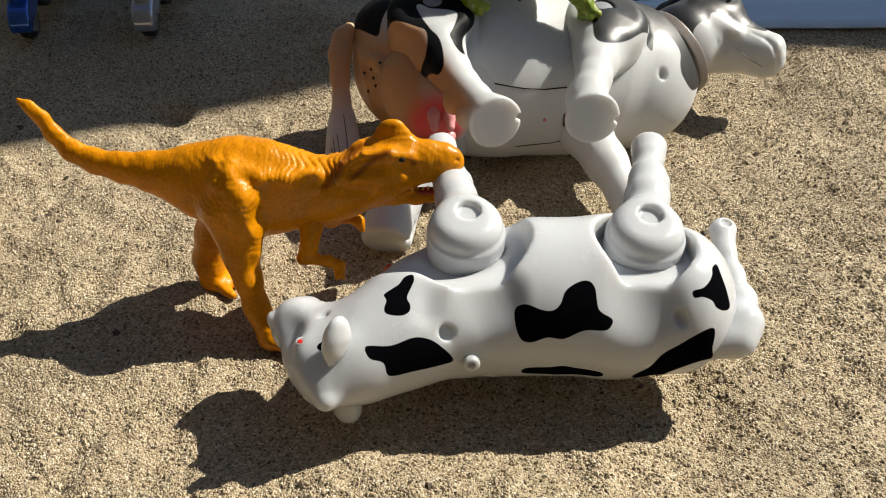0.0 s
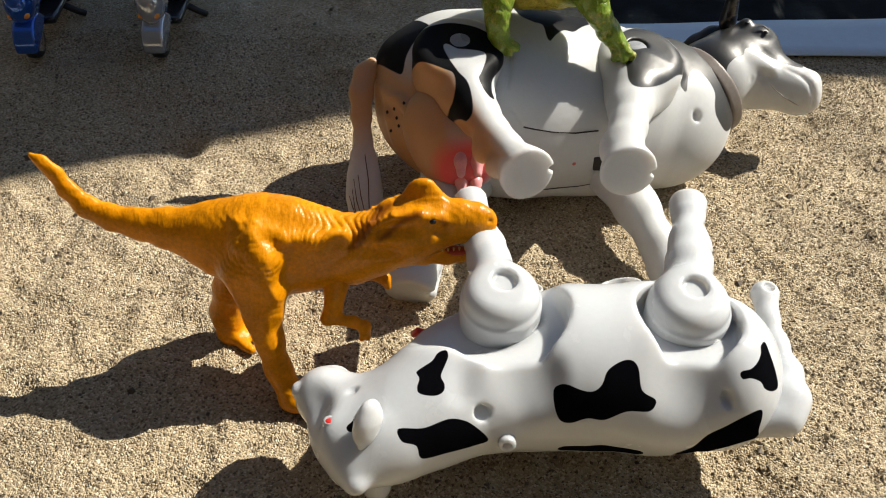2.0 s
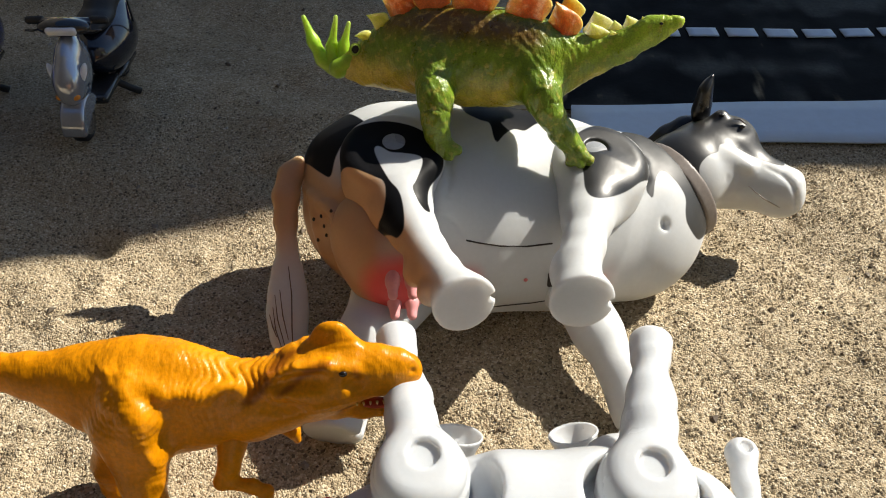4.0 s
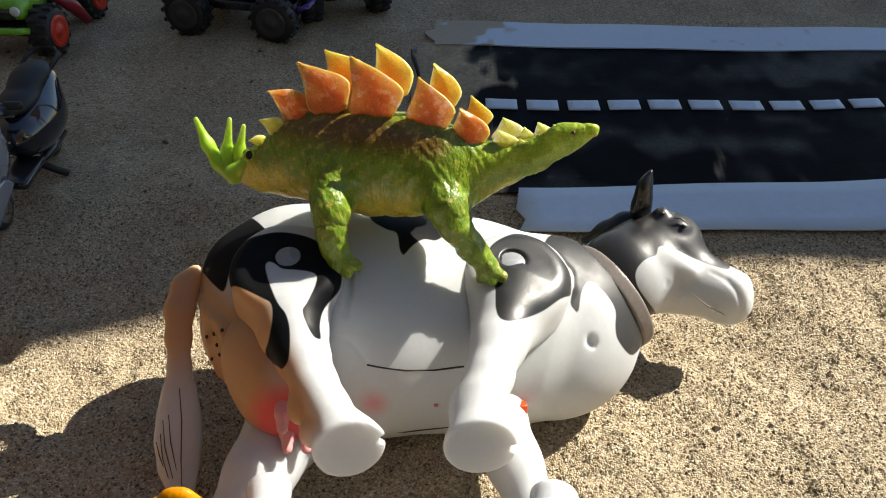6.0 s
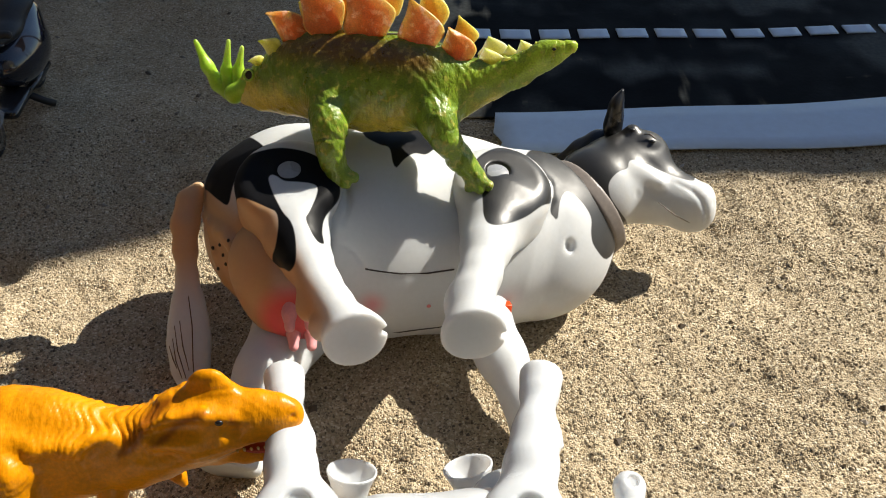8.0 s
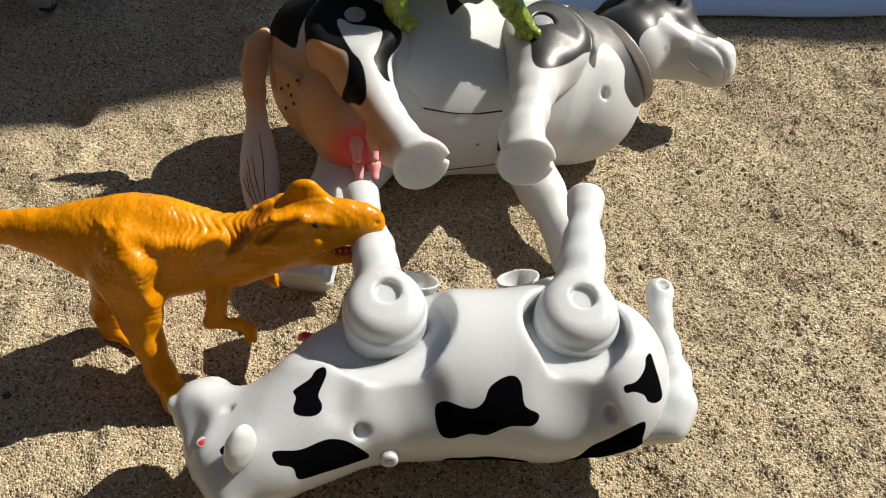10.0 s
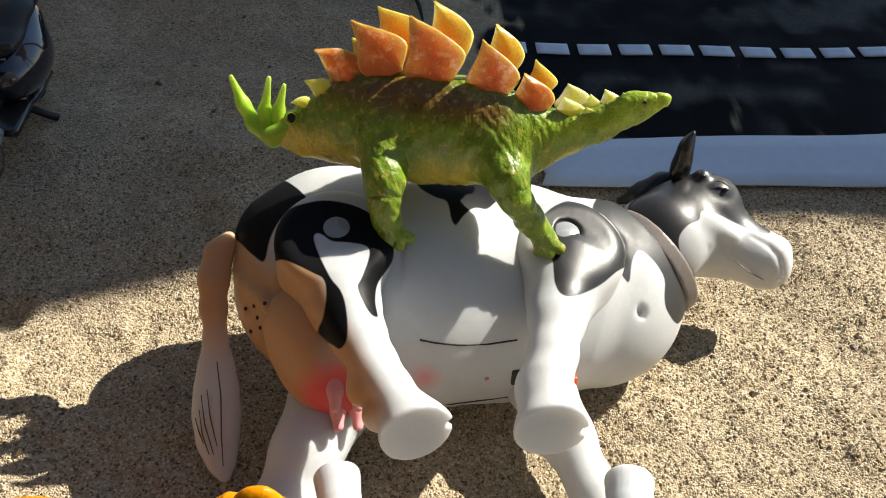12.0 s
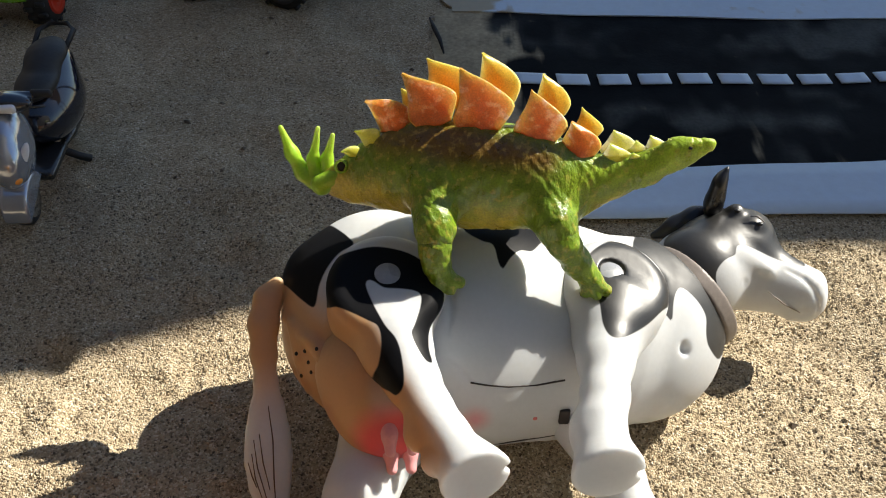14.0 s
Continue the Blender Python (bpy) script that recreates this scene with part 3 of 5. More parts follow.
# ---- mesh making ----
def solid(field, lo, hi, h):
    """Vertices and quads of the zero surface of a field inside a box, by surface nets."""
    n = [int(math.ceil((hi[i] - lo[i]) / h)) + 1 for i in range(3)]
    ax = [lo[i] + h * np.arange(n[i], dtype=np.float32) for i in range(3)]
    v = np.broadcast_to(field([ax[0][:, None, None], ax[1][None, :, None], ax[2][None, None, :]]), n).astype(np.float32)
    inside = v < 0
    m = [k - 1 for k in n]
    total, count = np.zeros((*m, 3), np.float32), np.zeros(m, np.float32)
    cut = []
    for axis in range(3):
        s0 = [slice(None)] * 3
        s1 = [slice(None)] * 3
        s0[axis], s1[axis] = slice(0, -1), slice(1, None)
        a, b = v[tuple(s0)], v[tuple(s1)]
        x = inside[tuple(s0)] != inside[tuple(s1)]
        cut.append((x, inside[tuple(s0)]))
        w = np.where(x, a / np.where(a == b, 1, a - b), 0)
        o = [k for k in range(3) if k != axis]
        for i in (0, 1):
            for j in (0, 1):
                s = [slice(None)] * 3
                s[o[0]], s[o[1]] = slice(i, m[o[0]] + i), slice(j, m[o[1]] + j)
                xs, ws = x[tuple(s)], w[tuple(s)]
                count += xs
                total[..., axis] += np.where(xs, ws, 0)
                total[..., o[0]] += i * xs
                total[..., o[1]] += j * xs
    used = count > 0
    idx = np.full(m, -1, np.int64)
    idx[used] = np.arange(used.sum())
    cell = np.stack(np.nonzero(used), 1)
    verts = (cell + total[used] / count[used][:, None]) * h + np.array(lo)
    quads = []
    for axis in range(3):
        x, ins = cut[axis]
        o1, o2 = (axis + 1) % 3, (axis + 2) % 3
        e = np.stack(np.nonzero(x), 1)
        e = e[(e[:, o1] > 0) & (e[:, o2] > 0) & (e[:, o1] < m[o1]) & (e[:, o2] < m[o2])]
        flip = ins[tuple(e.T)]
        corners = []
        for i, j in ((-1, -1), (0, -1), (0, 0), (-1, 0)):
            c = e.copy()
            c[:, o1] += i
            c[:, o2] += j
            corners.append(idx[tuple(c.T)])
        q = np.stack(corners, 1)
        q[~flip] = q[~flip][:, ::-1]
        quads.append(q)
    q = np.concatenate(quads)
    return verts, q[(q >= 0).all(1)]


def mesh_of(name, verts, faces, mat, smooth=True):
    me = bpy.data.meshes.new(name)
    me.from_pydata(np.asarray(verts).tolist(), [], np.asarray(faces).tolist() if isinstance(faces, np.ndarray) else faces)
    me.materials.append(mat)
    if smooth:
        me.polygons.foreach_set("use_smooth", [True] * len(me.polygons))
    me.update()
    return me


def paint_on(me, **fields):
    """Stores fields, in metres and positive inside, on the vertices."""
    co = np.empty(len(me.vertices) * 3, np.float32)
    me.vertices.foreach_get("co", co)
    p = list(co.reshape(-1, 3).T)
    for name, field in fields.items():
        a = me.attributes.new(name, "FLOAT", "POINT")
        a.data.foreach_set("value", np.broadcast_to(field(p), p[0].shape).astype(np.float32))


def thing(name, label, category, group="", kind=""):
    return tagged(new(name), label, category, group, kind)


def part(name, data, mat, parent, label=""):
    """Links a bmesh or a mesh as one object under a thing or a part."""
    if isinstance(data, bmesh.types.BMesh):
        me = bpy.data.meshes.new(name)
        data.to_mesh(me)
        data.free()
        me.materials.append(mat)
        me.polygons.foreach_set("use_smooth", [True] * len(me.polygons))
        data = me
    elif not data.materials:
        data.materials.append(mat)
    ob = new(name, data)
    ob.parent = parent
    return tagged(ob, label)


def melted(name, field, lo, hi, h, mat, parent, label="", **fields):
    me = mesh_of(name, *solid(field, lo, hi, h), mat)
    if fields:
        paint_on(me, **fields)
    return part(name, me, mat, parent, label)


def blob(*spots, k=0.004):
    """A painted area: rods (a, b, ra, rb) or balls (c, r) melted together, positive inside."""
    def field(p):
        d = None
        for s in spots:
            c = cone(p, s[0], s[1], s[2], s[3]) if len(s) == 4 else np.sqrt(sum((p[i] - s[0][i]) ** 2 for i in range(3))) - s[1]
            d = c if d is None else smin(d, c, k)
        return -d
    return field


def vnoise(x, y, size, seed):
    """Smooth random heights in 0..1 on a grid of the given cell size."""
    r = np.random.RandomState(seed).rand(128, 128)
    u, w = x / size, y / size
    i, j = np.floor(u).astype(int), np.floor(w).astype(int)
    a, b = u - i, w - j
    a, b = a * a * (3 - 2 * a), b * b * (3 - 2 * b)
    g = lambda di, dj: r[(i + di) % 128, (j + dj) % 128]
    return (g(0, 0) * (1 - a) + g(1, 0) * a) * (1 - b) + (g(0, 1) * (1 - a) + g(1, 1) * a) * b


def block(size, bevel=0.0, at=(0, 0, 0), rot=(0, 0, 0), seg=2, bm=None, taper=None):
    """A box with rounded edges, added to bm or to a new bmesh."""
    t = bmesh.new()
    bmesh.ops.create_cube(t, size=1)
    bmesh.ops.scale(t, vec=size, verts=t.verts)
    if taper:
        for v in t.verts:
            if v.co.z > 0:
                v.co.x *= taper[0]
                v.co.y *= taper[1]
    if bevel:
        bmesh.ops.bevel(t, geom=t.edges, offset=bevel, segments=seg, affect="EDGES", profile=0.5)
    return merged(t, pose(*at, *rot), bm)


def merged(t, m, bm=None):
    bmesh.ops.transform(t, matrix=m, verts=t.verts)
    if bm is None:
        return t
    me = bpy.data.meshes.new("tmp")
    t.to_mesh(me)
    t.free()
    bm.from_mesh(me)
    bpy.data.meshes.remove(me)
    return bm


def spun(profile, steps=24, at=(0, 0, 0), rot=(0, 0, 0), bm=None):
    """A turned shape: (radius, height) pairs spun about z."""
    t = bmesh.new()
    rings = []
    for r, z in profile:
        rings.append([t.verts.new((r * math.cos(2 * math.pi * i / steps), r * math.sin(2 * math.pi * i / steps), z)) for i in range(steps)])
    for a, b in zip(rings, rings[1:]):
        for i in range(steps):
            t.faces.new((a[i], a[(i + 1) % steps], b[(i + 1) % steps], b[i]))
    t.faces.new(rings[0][::-1])
    t.faces.new(rings[-1])
    bmesh.ops.recalc_face_normals(t, faces=t.faces)
    return merged(t, pose(*at, *rot), bm)


def tube(points, radius, steps=10, bm=None):
    """A bent rod through points."""
    t = bmesh.new()
    rings = []
    pts = [Vector(q) for q in points]
    for i, q in enumerate(pts):
        w = (pts[min(i + 1, len(pts) - 1)] - pts[max(i - 1, 0)]).normalized()
        u = w.orthogonal().normalized()
        v = w.cross(u)
        r = radius[i] if isinstance(radius, (list, tuple)) else radius
        rings.append([t.verts.new(q + r * (u * math.cos(2 * math.pi * k / steps) + v * math.sin(2 * math.pi * k / steps))) for k in range(steps)])
    for a, b in zip(rings, rings[1:]):
        best = min(range(steps), key=lambda s: (a[0].co - b[s].co).length)
        for i in range(steps):
            t.faces.new((a[i], a[(i + 1) % steps], b[(i + 1 + best) % steps], b[(i + best) % steps]))
    t.faces.new(rings[0][::-1])
    t.faces.new(rings[-1])
    bmesh.ops.recalc_face_normals(t, faces=t.faces)
    return merged(t, Matrix(), bm)


# ---- the place: sand, added shade slab and dark panels, road mat ----
def axis_steps(lo, hi, step, far):
    inner = np.arange(lo, hi + step / 2, step)
    out = step * 1.35 ** np.arange(1, 40)
    out = np.cumsum(out)
    out = out[out < far]
    return np.concatenate([(lo - out)[::-1], inner, hi + out])


def sand_height(x, y):
    h = 0.0068 * (vnoise(x + 3, y + 3, 0.11, 1) - 0.5) + 0.0056 * (vnoise(x + 3, y + 3, 0.037, 2) - 0.5)
    lit = np.clip((0.56 + 0.25 * x - y) / 0.03, 0.6, 1)
    h += lit * (0.0040 * (vnoise(x + 3, y + 3, 0.013, 3) - 0.5) + 0.0022 * (vnoise(x + 3, y + 3, 0.0058, 4) - 0.5))
    for cx, cy, r, d in ((-0.200, 0.505, 0.020, 0.004), (-0.175, 0.475, 0.022, -0.004), (0.29, 0.47, 0.05, 0.003), (0.20, 0.40, 0.04, 0.002), (-0.03, 0.29, 0.012, 0.003), (-0.262, 0.56, 0.02, 0.004), (-0.105, 0.585, 0.014, 0.007), (-0.09, 0.60, 0.03, -0.003), (-0.155, 0.60, 0.012, 0.004), (-0.190, 0.505, 0.010, 0.009), (-0.02, 0.655, 0.016, 0.005), (-0.11, 0.70, 0.02, 0.004), (-0.02, 0.80, 0.018, 0.005), (0.02, 0.74, 0.03, 0.004), (0.03, 0.68, 0.012, 0.004), (-0.15, 0.80, 0.03, 0.004), (0.24, 0.545, 0.012, 0.004), (0.33, 0.55, 0.015, 0.005)):
        h -= d * np.exp(-((x - cx) ** 2 + (y - cy) ** 2) / r ** 2)
    h += 0.020 * np.exp(-(((x - 0.01) / 0.15) ** 2 + ((y - 0.185) / 0.038) ** 2))
    flat = np.clip((y - 0.595) / 0.02, 0, 1) * np.clip((1.0 - y) / 0.02, 0, 1) * np.clip((x - 0.10) / 0.03, 0, 1)
    return h * (1 - 0.8 * flat) - 0.0015


gx, gy = axis_steps(-0.42, 0.46, 0.0024, 60), axis_steps(0.14, 0.86, 0.0024, 60)
GX, GY = np.meshgrid(gx, gy, indexing="ij")
gv = np.stack([GX, GY, sand_height(GX, GY)], -1).reshape(-1, 3)
gi = np.arange(len(gx) * len(gy)).reshape(len(gx), len(gy))
gf = np.stack([gi[:-1, :-1], gi[1:, :-1], gi[1:, 1:], gi[:-1, 1:]], -1).reshape(-1, 4)
tagged(new("ground", mesh_of("ground", gv, gf, SAND)), "coarse tan beach sand, dry and trampled", "sand", kind="structure")

# added roof slab out of sight; its edge draws the shade line across the sand
SHADE_SLAB_H = 1.50
off = Vector((SUN_WAY.x / SUN_WAY.z, SUN_WAY.y / SUN_WAY.z)) * SHADE_SLAB_H
edge = [(-0.80, 0.278), (-0.091, 0.545), (0.110, 0.604), (1.1, 0.64), (1.1, 1.16), (-0.80, 1.16)]
bm = bmesh.new()
low = [bm.verts.new((x + off.x, y + off.y, SHADE_SLAB_H)) for x, y in edge]
top = [bm.verts.new((x + off.x, y + off.y, SHADE_SLAB_H + 0.04)) for x, y in edge]
bm.faces.new(low[::-1]), bm.faces.new(top)
for i in range(len(edge)):
    j = (i + 1) % len(edge)
    bm.faces.new((low[i], low[j], top[j], top[i]))
bmesh.ops.recalc_face_normals(bm, faces=bm.faces)
for x, y in ((2.48, 1.86), (0.68, 1.86), (2.48, 1.44)):
    block((0.06, 0.06, SHADE_SLAB_H + 0.03), 0.004, (x, y, SHADE_SLAB_H / 2 - 0.02), bm=bm)
WOOD = material("shade_slab_wood", (0.16, 0.12, 0.09), 0.7, 0.25, 12, 0.3, 90)
me = bpy.data.meshes.new("roof")
bm.to_mesh(me), bm.free()
me.materials.append(WOOD)
tagged(new("roof", me), "unseen slab on posts, added to shade the sand", "roof", kind="structure")

# unseen dark panels, added behind and beside the camera to block sky light
SKY_BLOCK = material("sky_block_dark", (0.030, 0.025, 0.020), 0.8, 0.3, 6, 0.3, 60)
for name, size, at in (("sky_block_south", (4.2, 0.05, 1.9), (0.5, -0.55, 0.93)), ("sky_block_west", (0.05, 3.4, 1.9), (-1.25, 1.2, 0.93))):
    bm = block(size, 0.006, at)
    me = bpy.data.meshes.new(name)
    bm.to_mesh(me), bm.free()
    me.materials.append(SKY_BLOCK)
    tagged(new(name, me), "unseen dark panel added to hold sky light off the sand", "fence", kind="structure")

ROADBLACK = material("road_black", (0.005, 0.005, 0.006), 0.6, 0.4, 30, 0.15, 300, gloss=0.04, paint=[("dust", (0.085, 0.088, 0.080), 0.55, 0.9), ("sandy", (0.40, 0.33, 0.215), 0.12, 1.0)])
ROADWHITE = material("road_white", (0.58, 0.69, 0.82), 0.5, 0.06, 20, 0.1, 200, paint=[("dust", (0.30, 0.27, 0.22), 0.2, 0.5), ("sandy", (0.40, 0.33, 0.215), 0.12, 1.0)])


def road_y(x, y):
    # the mat lies a little fanned out
    s = (x - 0.12) / 0.40
    k = (0.612, 0.688, 0.805, 0.950)
    c = np.interp(y, k, (-0.006, 0.018, 0.006, 0.0)) * (1 - s) + np.interp(y, k, (-0.006, 0.006, 0.0135, 0.030)) * s
    return y + 0.05 * (x - 0.12) - c + 0.003 * math.sin(9 * x + 3 * y) + 0.0015 * math.sin(31 * x)


def sheet(x0, x1, y0, y1, z, thick, n=60, ragged=0.0, dip=0.0):
    """A thin strip of the mat that follows its waves."""
    bm = bmesh.new()
    rows = []
    for i in range(n + 1):
        row = []
        for k in range(5):
            y = y0 + (y1 - y0) * k / 4
            x = x0 + (x1 - x0) * i / n + (ragged * (random.random() - 0.3) if i == 0 else 0)
            up = 0.0012 * math.sin(7 * x + 2) + dip * max(0, 1 - i / 6)
            row.append((bm.verts.new((x, road_y(x, y), z + thick + up)), bm.verts.new((x, road_y(x, y), z + up))))
        rows.append(row)
    for i in range(n):
        for k in range(4):
            a, b, c, d = rows[i][k], rows[i + 1][k], rows[i + 1][k + 1], rows[i][k + 1]
            bm.faces.new((a[0], b[0], c[0], d[0]))
            bm.faces.new((d[1], c[1], b[1], a[1]))
        for k in (0, 4):
            a, b = rows[i][k], rows[i + 1][k]
            bm.faces.new((a[1], b[1], b[0], a[0]) if k == 0 else (a[0], b[0], b[1], a[1]))
    for i in (0, n):
        for k in range(4):
            a, b = rows[i][k], rows[i][k + 1]
            bm.faces.new((a[0], b[0], b[1], a[1]) if i == 0 else (a[1], b[1], b[0], a[0]))
    return bm


def dusted(bm, start, amount):
    """Stores blown sand dust on a sheet: thick near its worn end, in smears further on."""
    me = bpy.data.meshes.new("sheet")
    bmesh.ops.subdivide_edges(bm, edges=[e for e in bm.edges if e.calc_length() > 0.006], cuts=2, use_grid_fill=True)
    bm.to_mesh(me)
    bm.free()
    def field(p):
        x, y = p[0] + 3.0, p[1] + 3.0
        n = 0.5 * vnoise(x, y * 2.2, 0.085, 21) + 0.3 * vnoise(x, y * 1.6, 0.034, 22) + 0.2 * vnoise(x, y, 0.012, 23)
        return amount * (n - 0.46) * 4.0
    def sandy(p):
        x, y = p[0] + 3.0, p[1] + 3.0
        n = 0.5 * vnoise(x, y, 0.03, 24) + 0.5 * vnoise(x, y, 0.009, 25)
        return 0.8 * np.clip((start + 0.07 - p[0]) / 0.10, 0, 1) + n - 0.78
    paint_on(me, dust=field, sandy=sandy)
    return me


road = thing("road_mat", "black toy road sheet with white borders and dashed line", "road mat")
part("roadway", dusted(sheet(0.030, 1.30, 0.683, 0.925, 0.0008, 0.0012, n=120, ragged=0.03, dip=-0.003), 0.075, 1.0), ROADBLACK, road)
part("border_strip", sheet(0.113, 1.30, 0.612, 0.688, 0.0024, 0.0012, ragged=0.012), ROADWHITE, road, "white border strip in shade")
part("border_strip", dusted(sheet(0.040, 1.30, 0.918, 0.974, 0.0024, 0.0012, n=120, ragged=0.03, dip=-0.003), 0.085, 0.0), ROADWHITE, road, "white border strip fading into sand")
for i in range(18):
    x = 0.096 + 0.0346 * i
    part("dash", sheet(x, x + 0.0265, 0.797, 0.8125, 0.0024, 0.001, n=4), ROADWHITE, road)

TWIG = material("dark_twig", (0.012, 0.010, 0.009), 0.7, 0.3, 80)


# ---- the toys ----
def spots(*rods, k=0.003):
    return blob(*rods, k=k)


def outline(c, axis, points, depth=0.045):
    """A painted area with a smooth closed outline, in millimetres across axis about c, positive inside."""
    pts = [np.array(q) / 1000 for q in points]
    n = len(pts)
    line = []
    for i in range(n):
        a, b, d, e = pts[i - 1], pts[i], pts[(i + 1) % n], pts[(i + 2) % n]
        for t in (0, 0.25, 0.5, 0.75):
            line.append(0.5 * (2 * b + (d - a) * t + (2 * a - 5 * b + 4 * d - e) * t * t + (3 * b - a - 3 * d + e) * t ** 3))

    def field(p):
        u, v, w = [np.asarray(k, np.float32) for k in turn(p, c, axis)]
        best, odd = np.full(u.shape, 1.0, np.float32), np.zeros(u.shape, bool)
        for a, b in zip(line, line[1:] + line[:1]):
            ex, ey = b - a
            s = np.clip(((u - a[0]) * ex + (v - a[1]) * ey) / (ex * ex + ey * ey + 1e-12), 0, 1)
            best = np.minimum(best, (u - a[0] - s * ex) ** 2 + (v - a[1] - s * ey) ** 2)
            if abs(ey) > 1e-9:
                odd ^= ((a[1] > v) != (b[1] > v)) & (u < ex * (v - a[1]) / ey + a[0])
        return np.minimum(np.where(odd, 1, -1) * np.sqrt(best), depth - np.abs(w))
    return field


def any_of(*fields):
    return lambda p: functools.reduce(np.maximum, [f(p) for f in fields])


NOWHERE = blob(((9, 9, 9), 0.001))
WHITE = material("white_plastic", (0.555, 0.572, 0.590), 0.24, 0.03, 60, 0.04, 300, coat=0.0, soft=0.5, paint=[("black", (0.003, 0.003, 0.004), 0.0002, 1.0)], gloss=0.4, matt=0.0)
REDMARK = material("red_plastic", (0.55, 0.02, 0.015), 0.35, 0.1)
PINKMARK = material("pink_paint", (0.60, 0.16, 0.15), 0.4, 0.1)
# dark fill for seam lines, and for the shade inside small holes
SEAM_HOLE_SHADE = material("seam_and_hole_shade", (0.03, 0.022, 0.018), 0.7, 0.2)

COW_NECK = any_of(outline((-0.0165, 0.2526, 0.0699), (-0.034, 0.629, -0.776), [(-5.7, 9.9), (-6.6, 7.2), (-5.1, 3.5), (-3.3, -0.6), (-4.6, -3.8), (-4.1, -6.8), (-1.0, -8.4), (3.2, -8.2), (6.3, -7.0), (6.8, -4.5), (5.8, -1.4), (7.0, 1.3), (3.6, 3.7), (0.2, 5.8), (-2.1, 8.9)]), outline((-0.0143, 0.2354, 0.052), (-0.01, 0.558, -0.83), [(16.4, 2.2), (14.2, 3.5), (5.7, 3.5), (-3.4, 6.8), (-9.0, 6.8), (-14.3, 4.6), (-20.9, -1.3), (-15.0, -3.9), (-3.4, -6.8), (6.6, -8.8), (8.7, -3.8), (14.2, -2.2)]), outline((-0.0479, 0.2367, 0.0592), (-0.135, 0.575, -0.807), [(-2.8, 4.3), (-3.4, 2.7), (-1.7, -0.3), (-0.4, -2.9), (1.7, -3.8), (3.4, -2.3), (3.0, -0.7), (0.7, 0.6), (-0.6, 2.6)]))
COW_FLANK = any_of(outline((0.0517, 0.2464, 0.0663), (0.184, 0.59, -0.787), [(19.7, -3.1), (17.6, -0.3), (14.3, 0.5), (8.5, -0.3), (4.1, 0.4), (1.5, 3.8), (0.5, 9.8), (-4.0, 14.8), (-8.2, 16.2), (-11.5, 13.5), (-14.6, 5.6), (-20.1, 3.6), (-21.3, 1.6), (-19.2, -2.4), (-10.6, -4.6), (-2.7, -10.1), (3.9, -11.1), (10.0, -14.6), (14.6, -14.6), (17.9, -9.6)]), spots(((0.0400, 0.2420, 0.0330), (0.0540, 0.2425, 0.0325), 0.0040, 0.0052), ((0.0540, 0.2425, 0.0325), (0.0690, 0.2418, 0.0310), 0.0052, 0.0040)))
COW_RUMP = any_of(outline((0.1160, 0.2570, 0.0696), (0.364, 0.594, -0.718), [(2.4, 11.6), (-1.2, 7.9), (-6.0, 1.9), (-9.2, -3.7), (-7.6, -6.4), (-4.4, -6.4), (-2.2, -4.5), (1.6, -4.6), (4.1, -6.2), (6.1, -4.8), (5.8, -2.9), (3.1, -0.7), (2.0, 2.8), (2.2, 6.2), (3.4, 9.2)]), outline((0.1077, 0.2431, 0.0473), (0.334, 0.543, -0.771), [(19.0, -20.9), (12.4, -13.5), (8.7, -6.1), (3.6, 0.3), (-1.2, 6.8), (-6.0, 12.4), (-7.9, 10.2), (-8.7, 4.8), (-9.5, 1.2), (-4.6, -3.7), (3.6, -11.2), (11.6, -17.7)]))


def cow_spots(p):
    return np.maximum(np.maximum(COW_NECK(p), COW_FLANK(p)), COW_RUMP(p))


def round_piece(name, c, r, mat, parent, label="", axis=None):
    """A small moulded ellipsoid."""
    m = max(r) * 1.3
    return melted(name, lambda p: ball(p, c, r, axis), [v - m for v in c], [v + m for v in c], max(r) / 9, mat, parent, label)


cow = thing("toy_cow", "glossy white toy cow with black patches, lying on sand", "toy cow")
melted("body", cow_body, (-0.086, 0.205, -0.002), (0.148, 0.334, 0.092), 0.0011, WHITE, cow, black=cow_spots)
for c, tip, r in (((0.0120, 0.2905, 0.075), (-0.0005, 0.3630, 0.0700), 0.0098), ((0.0925, 0.2875, 0.077), (0.1076, 0.3600, 0.0715), 0.0104)):
    melted("leg", lambda p: cow_leg_up(p, c, tip, r), (c[0] - 0.026, c[1] - 0.022, 0.050), (c[0] + 0.032, tip[1] + 0.014, 0.100), 0.0009, WHITE, cow)
for a, b in (((0.0240, 0.3280, 0.0080), (0.0270, 0.3410, 0.0315)), ((0.0830, 0.3280, 0.0080), (0.0770, 0.3420, 0.0320))):
    melted("leg", lambda p: cow_leg_down(p, a, b, 0.0085), (min(a[0], b[0]) - 0.018, a[1] - 0.02, -0.010), (max(a[0], b[0]) + 0.018, b[1] + 0.018, 0.060), 0.0007, WHITE, cow, "white lower leg with a hollow hoof")
melted("tail", cow_tail, (0.108, 0.238, 0.024), (0.156, 0.328, 0.068), 0.0008, WHITE, cow)
melted("udder", cow_udder, (0.074, 0.306, 0.018), (0.114, 0.344, 0.054), 0.0008, WHITE, cow)
